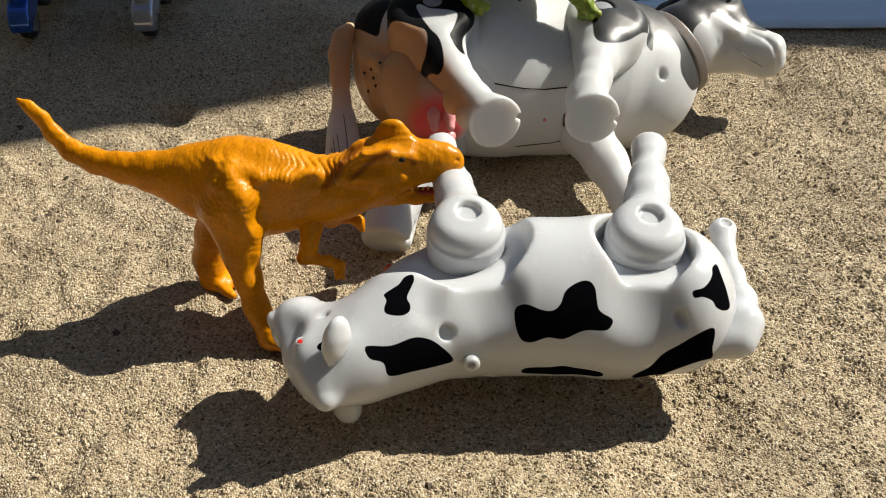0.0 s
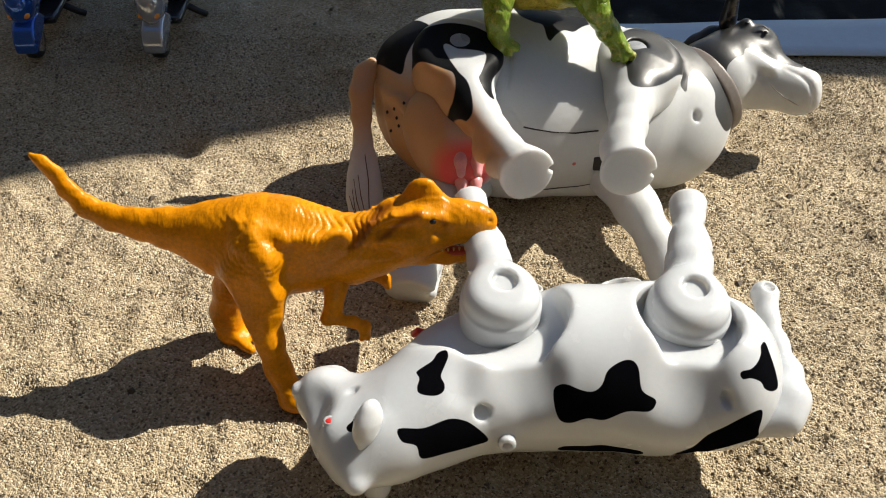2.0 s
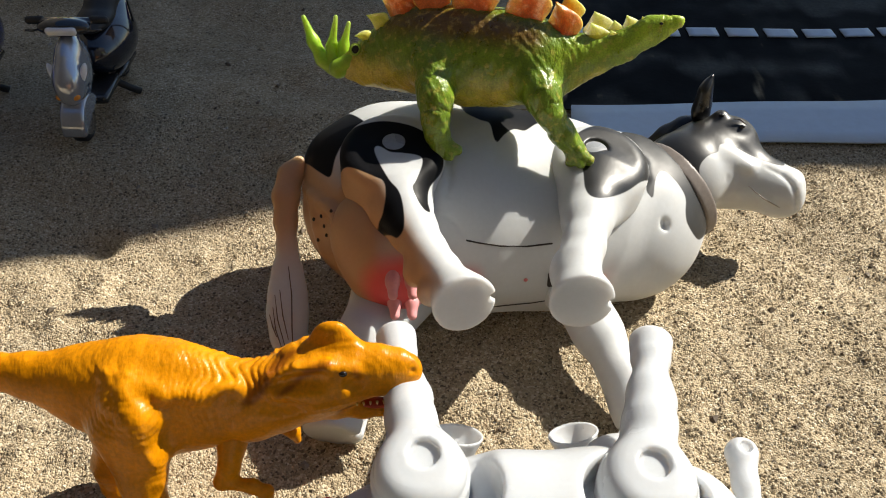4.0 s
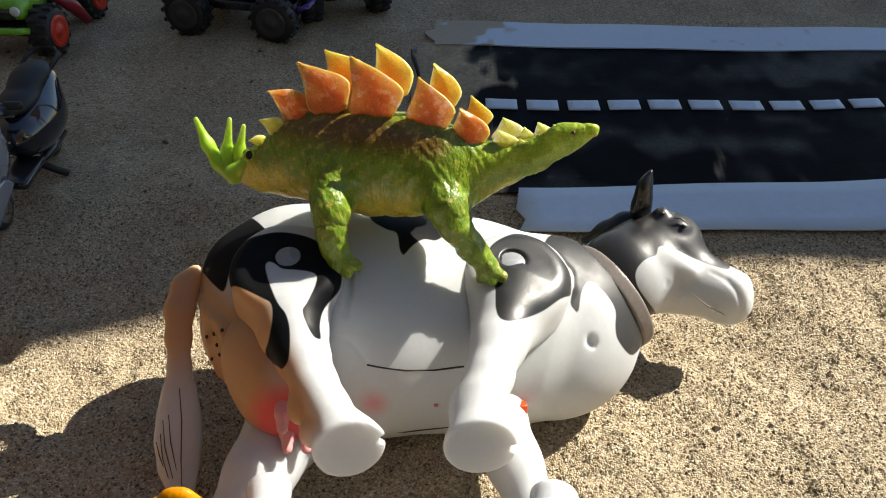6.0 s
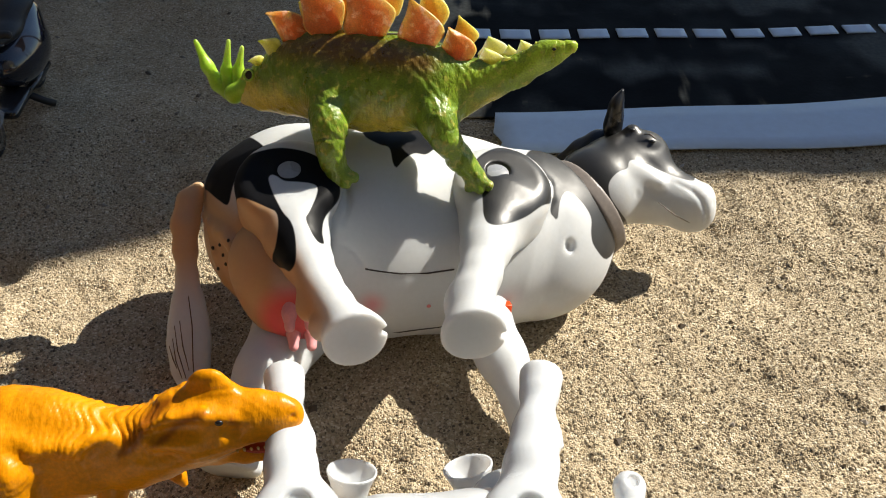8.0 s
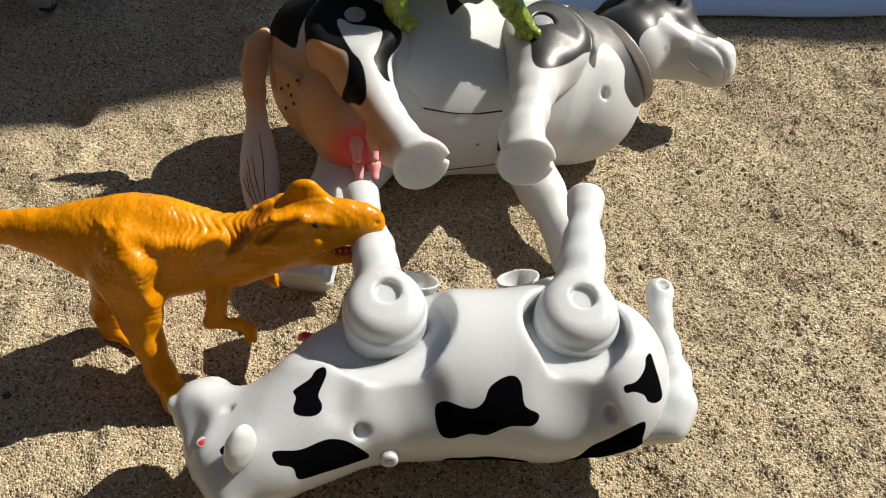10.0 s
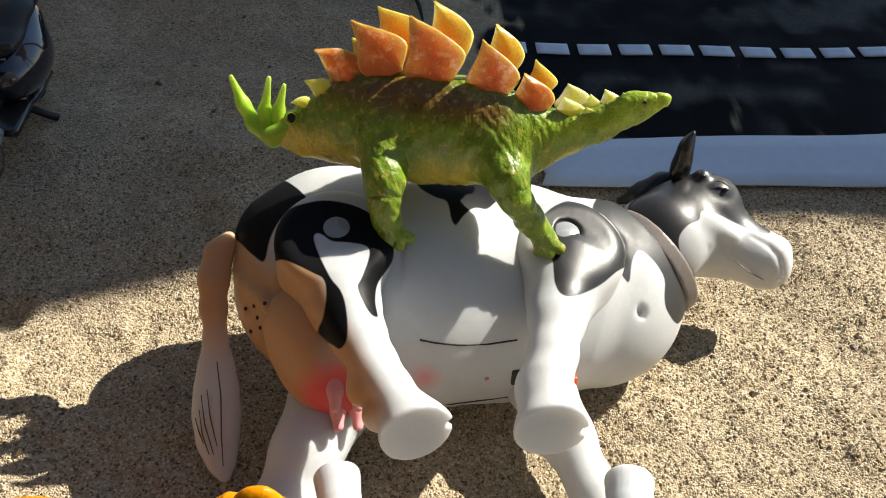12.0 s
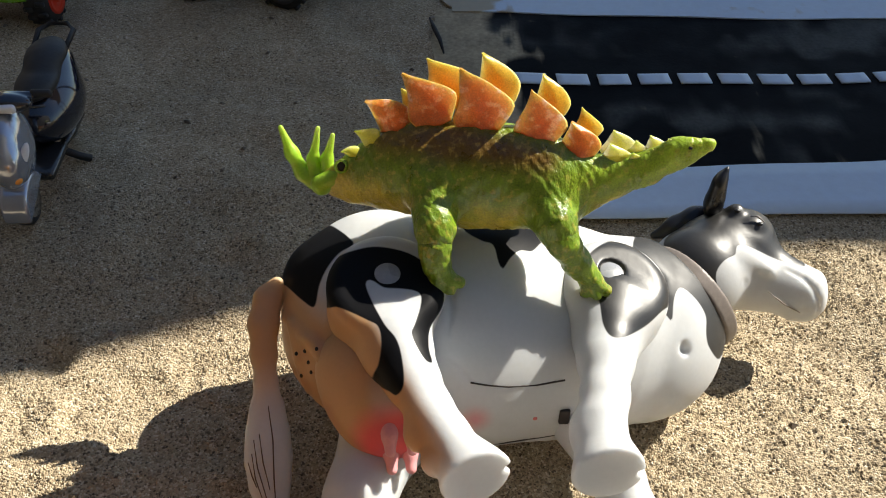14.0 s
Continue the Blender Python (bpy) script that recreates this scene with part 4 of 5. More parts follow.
melted("ear", lambda p: chain(squeeze(p, (-0.042, 0.230, 0.066), (0.6, -0.5, 0.2), 0.62), [(-0.0450, 0.2300, 0.0560, 0.0030), (-0.0430, 0.2312, 0.0625, 0.0054), (-0.0412, 0.2328, 0.0680, 0.0058), (-0.0402, 0.2338, 0.0720, 0.0040)], 0.004), (-0.058, 0.218, 0.046), (-0.030, 0.244, 0.084), 0.0007, WHITE, cow)
round_piece("ear", (-0.0405, 0.2310, 0.0225), (0.0065, 0.0055, 0.0095), WHITE, cow)
eye = melted("eye", lambda p: smax(ball(p, (-0.0580, 0.2395, 0.0555), (0.0031, 0.0027, 0.0022)), -ball(p, (-0.0582, 0.2390, 0.0582), (0.0021, 0.0016, 0.0016)), 0.0006), (-0.064, 0.233, 0.050), (-0.052, 0.246, 0.062), 0.00035, WHITE, cow)
round_piece("pupil", (-0.0582, 0.2390, 0.0566), (0.0018, 0.0014, 0.0007), REDMARK, eye, "red hollow eye")
melted("switch", lambda p: smax(rod(p, (0.0140, 0.2405, 0.0440), (0, -1, 0.2), 0.0038, 0.0050, 0.0012), -rod(p, (0.0140, 0.2355, 0.0450), (0, -1, 0.2), 0.0018, 0.0025, 0.0003), 0.0006), (0.008, 0.230, 0.038), (0.020, 0.248, 0.052), 0.00045, WHITE, cow, "small white lug")
part("tag", block((0.006, 0.003, 0.006), 0.0006, (-0.0240, 0.3000, 0.0405), (20, 30, 10)), REDMARK, cow, "small red plastic tab at the chest")

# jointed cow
# tan puts the warm sand bounce of the shaded side into the colour
BIGWHITE = material("ivory_plastic", (0.545, 0.555, 0.558), 0.50, 0.04, 50, 0.05, 260, soft=0.5, gloss=0.6, matt=0.12, paint=[("tan", (0.50, 0.270, 0.100), 0.007, 0.9), ("sheen_grey", (0.022, 0.021, 0.020), 0.0004, 1.0), ("pink", (0.72, 0.075, 0.085), 0.0065, 0.95), ("black", BLACK, 0.0004, 1.0)])
# copy for head and foreleg: black raised to grey to carry its sheen
BIGSHEEN = material("sheen_black_and_white_plastic", (0.545, 0.555, 0.558), 0.40, 0.04, 50, 0.08, 260, soft=0.5, gloss=0.6, matt=0.65, paint=[("black", (0.020, 0.019, 0.018), 0.0004, 1.0)])
BIGBLACK = material("black_plastic", BLACK, 0.32, 0.2, 50, 0.05, 260)
GREYEDGE = material("grey_plastic", (0.20, 0.17, 0.15), 0.4, 0.2, 50)
BIG_RUMP = any_of(outline((-0.0344, 0.4802, 0.0877), (-0.239, 0.734, -0.635), [(30.0, 5.0), (27.0, 20.0), (15.0, 31.0), (-1.0, 32.0), (-10.6, 19.0), (-15.0, 12.0), (-15.4, 8.4), (-8.2, 5.9), (-1.2, 0.6), (4.2, -6.2), (9.0, -15.4), (13.8, -11.1), (19.0, -3.8), (24.0, -6.0)]), outline((0.0530, 0.4786, 0.1002), (-0.024, 0.770, -0.637), [(24.0, 11.0), (22.0, 22.0), (-22.0, 20.0), (-26.0, 10.0), (-14.0, 3.5), (-7.9, -0.5), (-2.0, 0.0), (3.0, -3.0), (7.3, -7.5), (9.5, -4.5), (11.0, 3.0), (16.0, 5.0)]))
# neck patch, painted greyer than the other black to stand for sheen
BIG_NECK = outline((0.1362, 0.4753, 0.0688), (0.182, 0.715, -0.675), [(27.5, 23.1), (20.0, 36.0), (0.0, 36.0), (-16.0, 20.0), (-28.0, 2.0), (-31.0, -12.0), (-24.6, -24.5), (-16.3, -19.0), (-13.4, -12.6), (-12.2, -4.5), (-7.7, 1.6), (-1.5, 6.1), (2.6, 6.8), (4.4, 0.9), (4.2, -8.5), (7.0, -7.6), (9.4, -4.0), (9.9, 8.2), (17.6, 15.3)])
BIG_HIND = outline((-0.0028, 0.4383, 0.0987), (-0.180, 0.708, -0.683), [(26.0, 8.7), (25.5, 19.9), (17.0, 29.5), (6.8, 32.0), (-3.3, 31.5), (-14.9, 26.5), (-22.2, 18.5), (-25.3, 9.3), (-23.9, 0.7), (-15.7, -7.0), (-12.6, -13.6), (-11.9, -19.7), (-8.5, -18.5), (-6.1, -12.3), (-5.3, -6.3), (-7.7, -3.1), (-12.1, 3.4), (-13.6, 7.7), (-11.3, 9.9), (-5.5, 11.7), (0.4, 13.2), (3.6, 16.3), (5.9, 17.3), (7.0, 14.9), (6.1, 7.9), (3.8, -1.1), (1.1, -6.3), (0.2, -12.2), (1.0, -20.0), (2.7, -26.4), (5.9, -29.7), (8.4, -27.9), (12.2, -25.3), (12.4, -20.7), (10.3, -16.3), (7.6, -7.5), (7.4, -1.6), (10.6, 1.3), (17.2, 6.1), (21.8, 8.7)])
BIG_FORE = outline((0.0993, 0.4575, 0.0929), (0.100, 0.733, -0.673), [(16.8, 14.1), (12.2, 20.4), (3.4, 25.0), (-5.6, 24.0), (-15.1, 17.0), (-22.7, 7.6), (-25.2, -1.9), (-18.8, -5.9), (-11.8, -11.9), (-4.6, -15.9), (2.5, -18.1), (7.4, -17.1), (9.8, -13.0), (10.6, -8.3), (11.8, -2.2), (15.7, 5.1)])
BIG_FACE = any_of(outline((0.1765, 0.5165, 0.0594), (0.253, 0.735, -0.629), [(36.4, 3.0), (22.0, 20.0), (8.0, 34.0), (-8.0, 36.0), (-24.0, 28.0), (-36.0, 14.0), (-38.7, 4.3), (-29.9, 3.7), (-19.2, 5.4), (-6.7, 8.2), (-0.9, 7.5), (-0.4, 2.8), (4.6, -1.2), (7.5, -7.9), (5.2, -14.9), (-1.0, -21.2), (-6.7, -27.0), (-6.7, -34.1), (2.3, -30.5), (16.6, -18.7), (30.9, -6.2)]), blob(((0.175, 0.545, 0.070), (0.203, 0.541, 0.055), 0.016, 0.010)))
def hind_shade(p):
    """Warm bounced light, painted tan along the inner side of the raised hind leg."""
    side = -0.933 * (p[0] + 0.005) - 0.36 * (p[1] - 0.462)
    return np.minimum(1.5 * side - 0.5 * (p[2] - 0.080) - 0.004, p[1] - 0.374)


HAIR = material("brown_hair_paint", (0.10, 0.052, 0.022), 0.6, 0.2)
PINK = blob(((-0.002, 0.4110, 0.0515), 0.0235))
big = thing("jointed_toy_cow", "jointed black and white toy cow lying with legs out", "toy cow")
# the rump's tan is bounced warm light, painted on
melted("body", big_body, (-0.066, 0.412, -0.006), (0.200, 0.552, 0.116), 0.0012, BIGWHITE, big, black=BIG_RUMP, sheen_grey=BIG_NECK, pink=any_of(PINK, blob(((0.0335, 0.4270, 0.0480), 0.0105))), tan=any_of(lambda p: np.minimum(-0.018 - p[0], 0.088 - p[2]), blob(((-0.0560, 0.4861, 0.0714), (-0.0527, 0.4677, 0.0651), 0.018, 0.020), ((-0.0527, 0.4677, 0.0651), (-0.0404, 0.4478, 0.0613), 0.020, 0.021), ((-0.0301, 0.4515, 0.0769), (-0.0209, 0.4349, 0.0590), 0.016, 0.017), ((-0.040, 0.452, 0.040), (-0.022, 0.432, 0.040), 0.018, 0.014))))
melted("head", big_head, (0.128, 0.480, 0.006), (0.246, 0.568, 0.088), 0.0010, BIGSHEEN, big, black=BIG_FACE)
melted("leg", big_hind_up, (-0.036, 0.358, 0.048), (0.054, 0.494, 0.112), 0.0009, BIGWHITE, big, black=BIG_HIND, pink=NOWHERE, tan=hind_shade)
melted("leg", big_fore_up, (0.058, 0.356, 0.036), (0.134, 0.512, 0.110), 0.0009, BIGSHEEN, big, black=BIG_FORE)
melted("leg", big_fore_low, (0.060, 0.350, -0.006), (0.130, 0.466, 0.056), 0.001, BIGWHITE, big)
melted("leg", big_hind_low, (-0.050, 0.340, -0.006), (0.030, 0.470, 0.056), 0.001, BIGWHITE, big)
# warm bounce painted tan over the upper tail
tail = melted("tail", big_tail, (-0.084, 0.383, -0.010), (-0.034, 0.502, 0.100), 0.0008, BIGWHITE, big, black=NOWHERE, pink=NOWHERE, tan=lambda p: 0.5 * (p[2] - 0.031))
for line in ([(-0.0607, 0.4391, 0.0403), (-0.0583, 0.4274, 0.0306), (-0.0576, 0.4146, 0.0184), (-0.0567, 0.4052, 0.0078)], [(-0.0668, 0.4266, 0.0317), (-0.0649, 0.4173, 0.0232), (-0.0608, 0.4080, 0.0126)], [(-0.0676, 0.4219, 0.0274), (-0.0658, 0.4138, 0.0195), (-0.0627, 0.4078, 0.0129)], [(-0.0644, 0.4287, 0.0331), (-0.0624, 0.4191, 0.0249), (-0.0593, 0.4107, 0.0153)], [(-0.0692, 0.4192, 0.0248), (-0.0673, 0.4147, 0.0204), (-0.0652, 0.4111, 0.0169)]):
    part("hair_line", tube(line, [0.0002] + [0.0003] * (len(line) - 2) + [0.0002], 6), HAIR, tail)
# left half of the udder tinted tan for bounced sand light
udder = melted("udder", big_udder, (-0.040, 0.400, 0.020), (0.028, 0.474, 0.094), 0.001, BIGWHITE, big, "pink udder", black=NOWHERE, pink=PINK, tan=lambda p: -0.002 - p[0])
TEAT = material("pink_rubber", (0.74, 0.33, 0.34), 0.35, 0.08)
for x, y, z in ((-0.0046, 0.4095, 0.0575), (0.0048, 0.4105, 0.0570), (-0.0040, 0.4095, 0.0440), (0.0044, 0.4105, 0.0430)):
    melted("teat", lambda p: smin(cone(p, (x, y, z), (x + 0.0004, y - 0.0055, z - 0.0035), 0.0031, 0.0024), cone(p, (x, y + 0.004, z + 0.001), (x, y, z), 0.0042, 0.0033), 0.002), (x - 0.006, y - 0.013, z - 0.012), (x + 0.006, y + 0.009, z + 0.007), 0.0005, TEAT, udder)
melted("ear", big_ear, (0.158, 0.534, 0.048), (0.192, 0.566, 0.098), 0.0007, BIGBLACK, big, "upright black ear")
melted("ear", big_ear_far, (0.138, 0.538, 0.036), (0.192, 0.566, 0.074), 0.0008, BIGBLACK, big, "black ear laid back")
melted("collar", big_collar, (0.112, 0.452, 0.004), (0.208, 0.550, 0.094), 0.0010, GREYEDGE, big, "dark flanged neck joint")
CAP = material("grey_screw_cap", (0.30, 0.31, 0.33), 0.3, 0.12, 60)
for at, rot in (((-0.0054, 0.4608, 0.1034), (11.3, 0, 0)), ((0.0966, 0.4708, 0.0940), (11.3, 5.7, 0))):
    part("screw_cap", spun([(0.0002, 0), (0.0057, 0), (0.0057, 0.0004), (0.0053, 0.0007), (0.0002, 0.0008)], 28, at, rot), CAP, big, "flat grey screw cap")
part("seam", tube([(0.0308, 0.4299, 0.0671), (0.0376, 0.4294, 0.0659), (0.0478, 0.4300, 0.0637), (0.0610, 0.4327, 0.0613), (0.0742, 0.4355, 0.0611)], 0.00045, 6), SEAM_HOLE_SHADE, big)
part("seam", tube([(0.0272, 0.4246, 0.0291), (0.0370, 0.4262, 0.0262), (0.0467, 0.4276, 0.0243), (0.0660, 0.4305, 0.0245), (0.0784, 0.4309, 0.0271)], 0.00035, 6), SEAM_HOLE_SHADE, big)
part("seam", tube([(-0.0545, 0.4735, 0.0680), (-0.0439, 0.4562, 0.0704), (-0.0349, 0.4468, 0.0697), (-0.0268, 0.4405, 0.0676), (-0.0207, 0.4371, 0.0652)], 0.00035, 6), SEAM_HOLE_SHADE, big)
# solid dark beads stand for the shade inside the speaker holes
for x, y, z in ((-0.0474, 0.4528, 0.0609), (-0.0431, 0.4515, 0.0641), (-0.0416, 0.4483, 0.0600), (-0.0353, 0.4409, 0.0668), (-0.0454, 0.4478, 0.0512), (-0.0362, 0.4417, 0.0549), (-0.0370, 0.4464, 0.0714), (-0.0404, 0.4457, 0.0562), (-0.0325, 0.4393, 0.0651)):
    round_piece("speaker_hole", (x, y, z), (0.0008, 0.0008, 0.0011), SEAM_HOLE_SHADE, big)
part("switch", block((0.0058, 0.0050, 0.0082), 0.0006, (0.1010, 0.4320, 0.0355), (-15, 5, 10)), material("orange_red_plastic", (0.75, 0.07, 0.01), 0.35, 0.08), big, "orange-red slide switch")
# dark block in place of the shade inside the slot
part("battery_slot", block((0.0050, 0.0030, 0.0085), 0.0008, (0.0755, 0.4300, 0.0420), (-10, 0, 0)), SEAM_HOLE_SHADE, big)
round_piece("paint_dot", (0.0616, 0.4279, 0.0431), (0.0011, 0.0006, 0.0011), PINKMARK, big)
for at in ((0.1824, 0.5400, 0.0738), (0.1928, 0.5312, 0.0718)):
    round_piece("eye", at, (0.0017, 0.0013, 0.0010), BIGBLACK, big)
part("brow", tube([(0.1880, 0.5345, 0.0745), (0.1915, 0.5340, 0.0748), (0.1950, 0.5315, 0.0728)], [0.0003, 0.0006, 0.0003], 8), GREYEDGE, big)
part("jaw_line", tube([(0.1935, 0.5015, 0.0505), (0.2030, 0.4985, 0.0440), (0.2130, 0.4968, 0.0390)], [0.0002, 0.0004, 0.0002], 6), GREYEDGE, big)

# tyrannosaurus
# the dark brown layer stands for shade in the head's hollows
ORANGE = material("orange_rubber", (0.64, 0.232, 0.0004), 0.33, 0.30, 70, 0.3, 260, paint=[("recess_shade", (0.24, 0.062, 0.002), 0.0014, 0.85)], gloss=0.25, stretch=(2.4, 1.0, 0.8))
REXEYE = material("glossy_black", (0.01, 0.008, 0.006), 0.15, 0.05)
MOUTH = material("red_mouth", (0.45, 0.05, 0.015), 0.4, 0.15)
IVORY = material("ivory", (0.62, 0.42, 0.15), 0.4, 0.1)


def rex_skin(p):
    """The body with folds of skin across the back, the neck and the tail."""
    x, y, z = p
    d = rex_body(p)
    wob = np.sin(z * 310 + 2.0) + 0.7 * np.sin(y * 420 + x * 90) + 1.3 * np.sin(x * 173 + 1.0)
    back = np.clip((z - 0.066) / 0.012, 0, 1) * np.clip((x + 0.120) / 0.02, 0, 1) * np.clip((-0.030 - x) / 0.02, 0, 1)
    folds = np.abs(np.sin(x * 930 + 2.2 * wob + 3 * np.sin(z * 260 + x * 60))) ** 5 * back * (0.6 + 0.4 * np.sin(x * 95 + 1))
    ripple = np.sin(x * 520 + z * 410 + 1.7 * wob) * np.sin(z * 640 - x * 230 + 2.1 * wob)
    ridge = np.abs(np.sin((x * 0.75 - z * 0.55) * 900 + wob)) ** 3 * np.clip((x + 0.062) / 0.01, 0, 1) * np.clip((-0.030 - x) / 0.012, 0, 1) * np.clip((z - 0.070) / 0.01, 0, 1)
    return d + 0.0007 * folds + 0.0002 * ridge - 0.00018 * ripple


rex = thing("toy_tyrannosaurus", "orange rubber toy tyrannosaurus standing with jaws on a leg", "toy dinosaur")
# painted shade of the neck, temple, eye and mouth hollows
recess_shade = any_of(outline((-0.0452, 0.3261, 0.085), (-0.091, 0.744, -0.662), [(14.2, -10.3), (6.5, 0.0), (-1.0, 7.9), (-9.0, 11.3), (-12.9, 9.4), (-7.9, 4.6), (-1.8, -1.8), (3.3, -8.5), (8.7, -12.2)], 0.012), outline((-0.0322, 0.3232, 0.0873), (-0.057, 0.746, -0.664), [(5.1, 0.6), (-1.5, 5.9), (-9.2, 7.6), (-12.9, 5.4), (-8.2, 1.6), (-1.5, -0.7), (4.8, -6.0), (11.2, -8.9), (12.5, -5.7)], 0.012), outline((-0.0131, 0.3254, 0.0876), (-0.006, 0.75, -0.662), [(2.5, 2.9), (-0.8, 3.5), (-3.1, -1.1), (-0.8, -3.7), (2.3, -1.6)], 0.008), blob(((-0.026, 0.322, 0.0705), (-0.004, 0.3255, 0.0705), 0.0022, 0.0022)))
melted("body", rex_skin, (-0.204, 0.276, -0.006), (0.018, 0.362, 0.116), 0.0007, ORANGE, rex, recess_shade=recess_shade)
melted("arm", rex_arm_near, (-0.076, 0.298, 0.026), (-0.044, 0.332, 0.064), 0.0006, ORANGE, rex, recess_shade=NOWHERE)
melted("arm", rex_arm_far, (-0.066, 0.324, 0.036), (-0.034, 0.344, 0.060), 0.0006, ORANGE, rex, recess_shade=NOWHERE)
round_piece("eye", (-0.0179, 0.3238, 0.0893), (0.0016, 0.0012, 0.0013), REXEYE, rex)
round_piece("tongue", (-0.0070, 0.3285, 0.0672), (0.0080, 0.0030, 0.0014), MOUTH, rex)
for i in range(7):
    x = -0.0135 + 0.0026 * i
    part("tooth", spun([(0.0006, 0), (0.0004, -0.0012), (0.0001, -0.0022)], 8, (x, 0.3232 + 0.0003 * i, 0.0730), (10, 0, 0)), IVORY, rex)

# stegosaurus
LIME, YELLOW, BROWN, PEACH = (0.32, 0.45, 0.025), (0.54, 0.44, 0.05), (0.140, 0.058, 0.008), (0.54, 0.25, 0.10)
GREEN = material("green_rubber", (0.150, 0.240, 0.012), 0.32, 0.45, 130, 1.0, 240, paint=[("belly", YELLOW, 0.007, 0.85), ("brown", BROWN, 0.006, 0.9), ("lime", LIME, 0.005, 0.8), ("sheen_grey", (0.035, 0.034, 0.032), 0.0004, 1.0), ("peach", PEACH, 0.002, 0.5)], gloss=0.6, soft=0.15, stretch=(1.6, 1.6, 0.45), fleck=((0.62, 0.46, 0.10), 330.0, 0.35))
LIMEMAT = material("lime_rubber", (0.30, 0.50, 0.035), 0.32, 0.2, 110, 0.3, 260, soft=0.5, coat=0.15)


def steg_skin(p):
    x, y, z = p
    wob = np.sin(x * 330 + z * 210) + np.sin(y * 380 - z * 170)
    return steg_body(p) - 0.0004 * np.sin(x * 560 + 1.9 * wob) * np.sin(z * 620 + 1.6 * wob)


STEG_PAINT = dict(
    belly=lambda p: np.minimum(0.1335 + 0.15 * np.maximum(p[0] - 0.06, 0) + 0.12 * np.maximum(-p[0], 0) + 0.0020 * np.sin(p[0] * 420) - p[2], np.maximum(2.0 * (p[1] - 0.4740), np.minimum(np.abs(p[0] - 0.0147), np.abs(p[0] - 0.0675)) - 0.0095)),
    brown=blob(((-0.006, 0.500, 0.146), (0.020, 0.490, 0.153), 0.012, 0.015), ((0.020, 0.490, 0.153), (0.060, 0.481, 0.150), 0.015, 0.012), ((0.078, 0.478, 0.142), (0.070, 0.476, 0.134), 0.004, 0.003), ((0.016, 0.480, 0.140), (0.020, 0.474, 0.130), 0.004, 0.003)),
    lime=blob(((0.074, 0.478, 0.140), (0.130, 0.480, 0.160), 0.0100, 0.0130), ((0.080, 0.463, 0.102), (0.068, 0.465, 0.118), 0.007, 0.004), ((0.017, 0.462, 0.100), (0.0146, 0.464, 0.112), 0.006, 0.003), ((-0.036, 0.505, 0.122), (-0.028, 0.505, 0.124), 0.010, 0.005), ((0.070, 0.470, 0.136), (0.080, 0.474, 0.142), 0.003, 0.003)),
    peach=blob(((0.022, 0.472, 0.146), (0.026, 0.470, 0.136), 0.004, 0.003), ((0.034, 0.470, 0.143), (0.034, 0.468, 0.132), 0.003, 0.002), ((0.012, 0.478, 0.138), (0.016, 0.476, 0.130), 0.002, 0.002)))
steg = thing("toy_stegosaurus", "green rubber toy stegosaurus with orange plates, standing on a cow", "toy dinosaur")
melted("body", steg_skin, (-0.044, 0.452, 0.098), (0.136, 0.530, 0.168), 0.0008, GREEN, steg, **STEG_PAINT)
for field, lo, hi in ((steg_fore_near, (0.040, 0.446, 0.084), (0.100, 0.500, 0.150)), (steg_hind_near, (-0.004, 0.448, 0.088), (0.034, 0.506, 0.146)), (steg_fore_far, (0.044, 0.484, 0.098), (0.076, 0.520, 0.142)), (steg_hind_far, (0.0, 0.490, 0.098), (0.040, 0.524, 0.142))):
    melted("leg", lambda p: field(p) - 0.00035 * np.sin(p[2] * 900 + 3 * np.sin(p[0] * 300)) * np.sin(p[0] * 700 + p[1] * 400), lo, hi, 0.0008, GREEN, steg, **dict(STEG_PAINT, belly=NOWHERE))

PLATE = material("orange_plate", (0.56, 0.105, 0.010), 0.38, 0.35, 160, 0.8, 330, soft=0.35, fleck=((0.75, 0.33, 0.14), 260.0, 0.6), paint=[("edge", (0.64, 0.30, 0.02), 0.15, 0.8)])
PLATEFAR = material("yellow_plate", (0.66, 0.33, 0.012), 0.33, 0.3, 160, 0.4, 330, soft=0.5, coat=0.2, paint=[("edge", (0.64, 0.50, 0.03), 0.15, 0.9)])
PLATELIME = material("lime_plate", (0.58, 0.54, 0.045), 0.33, 0.25, 160, 0.4, 330, soft=0.6, coat=0.2, paint=[("edge", (0.45, 0.60, 0.03), 0.15, 0.8)])
ACROSS = Vector((0.2, 1, -0.2)).normalized()


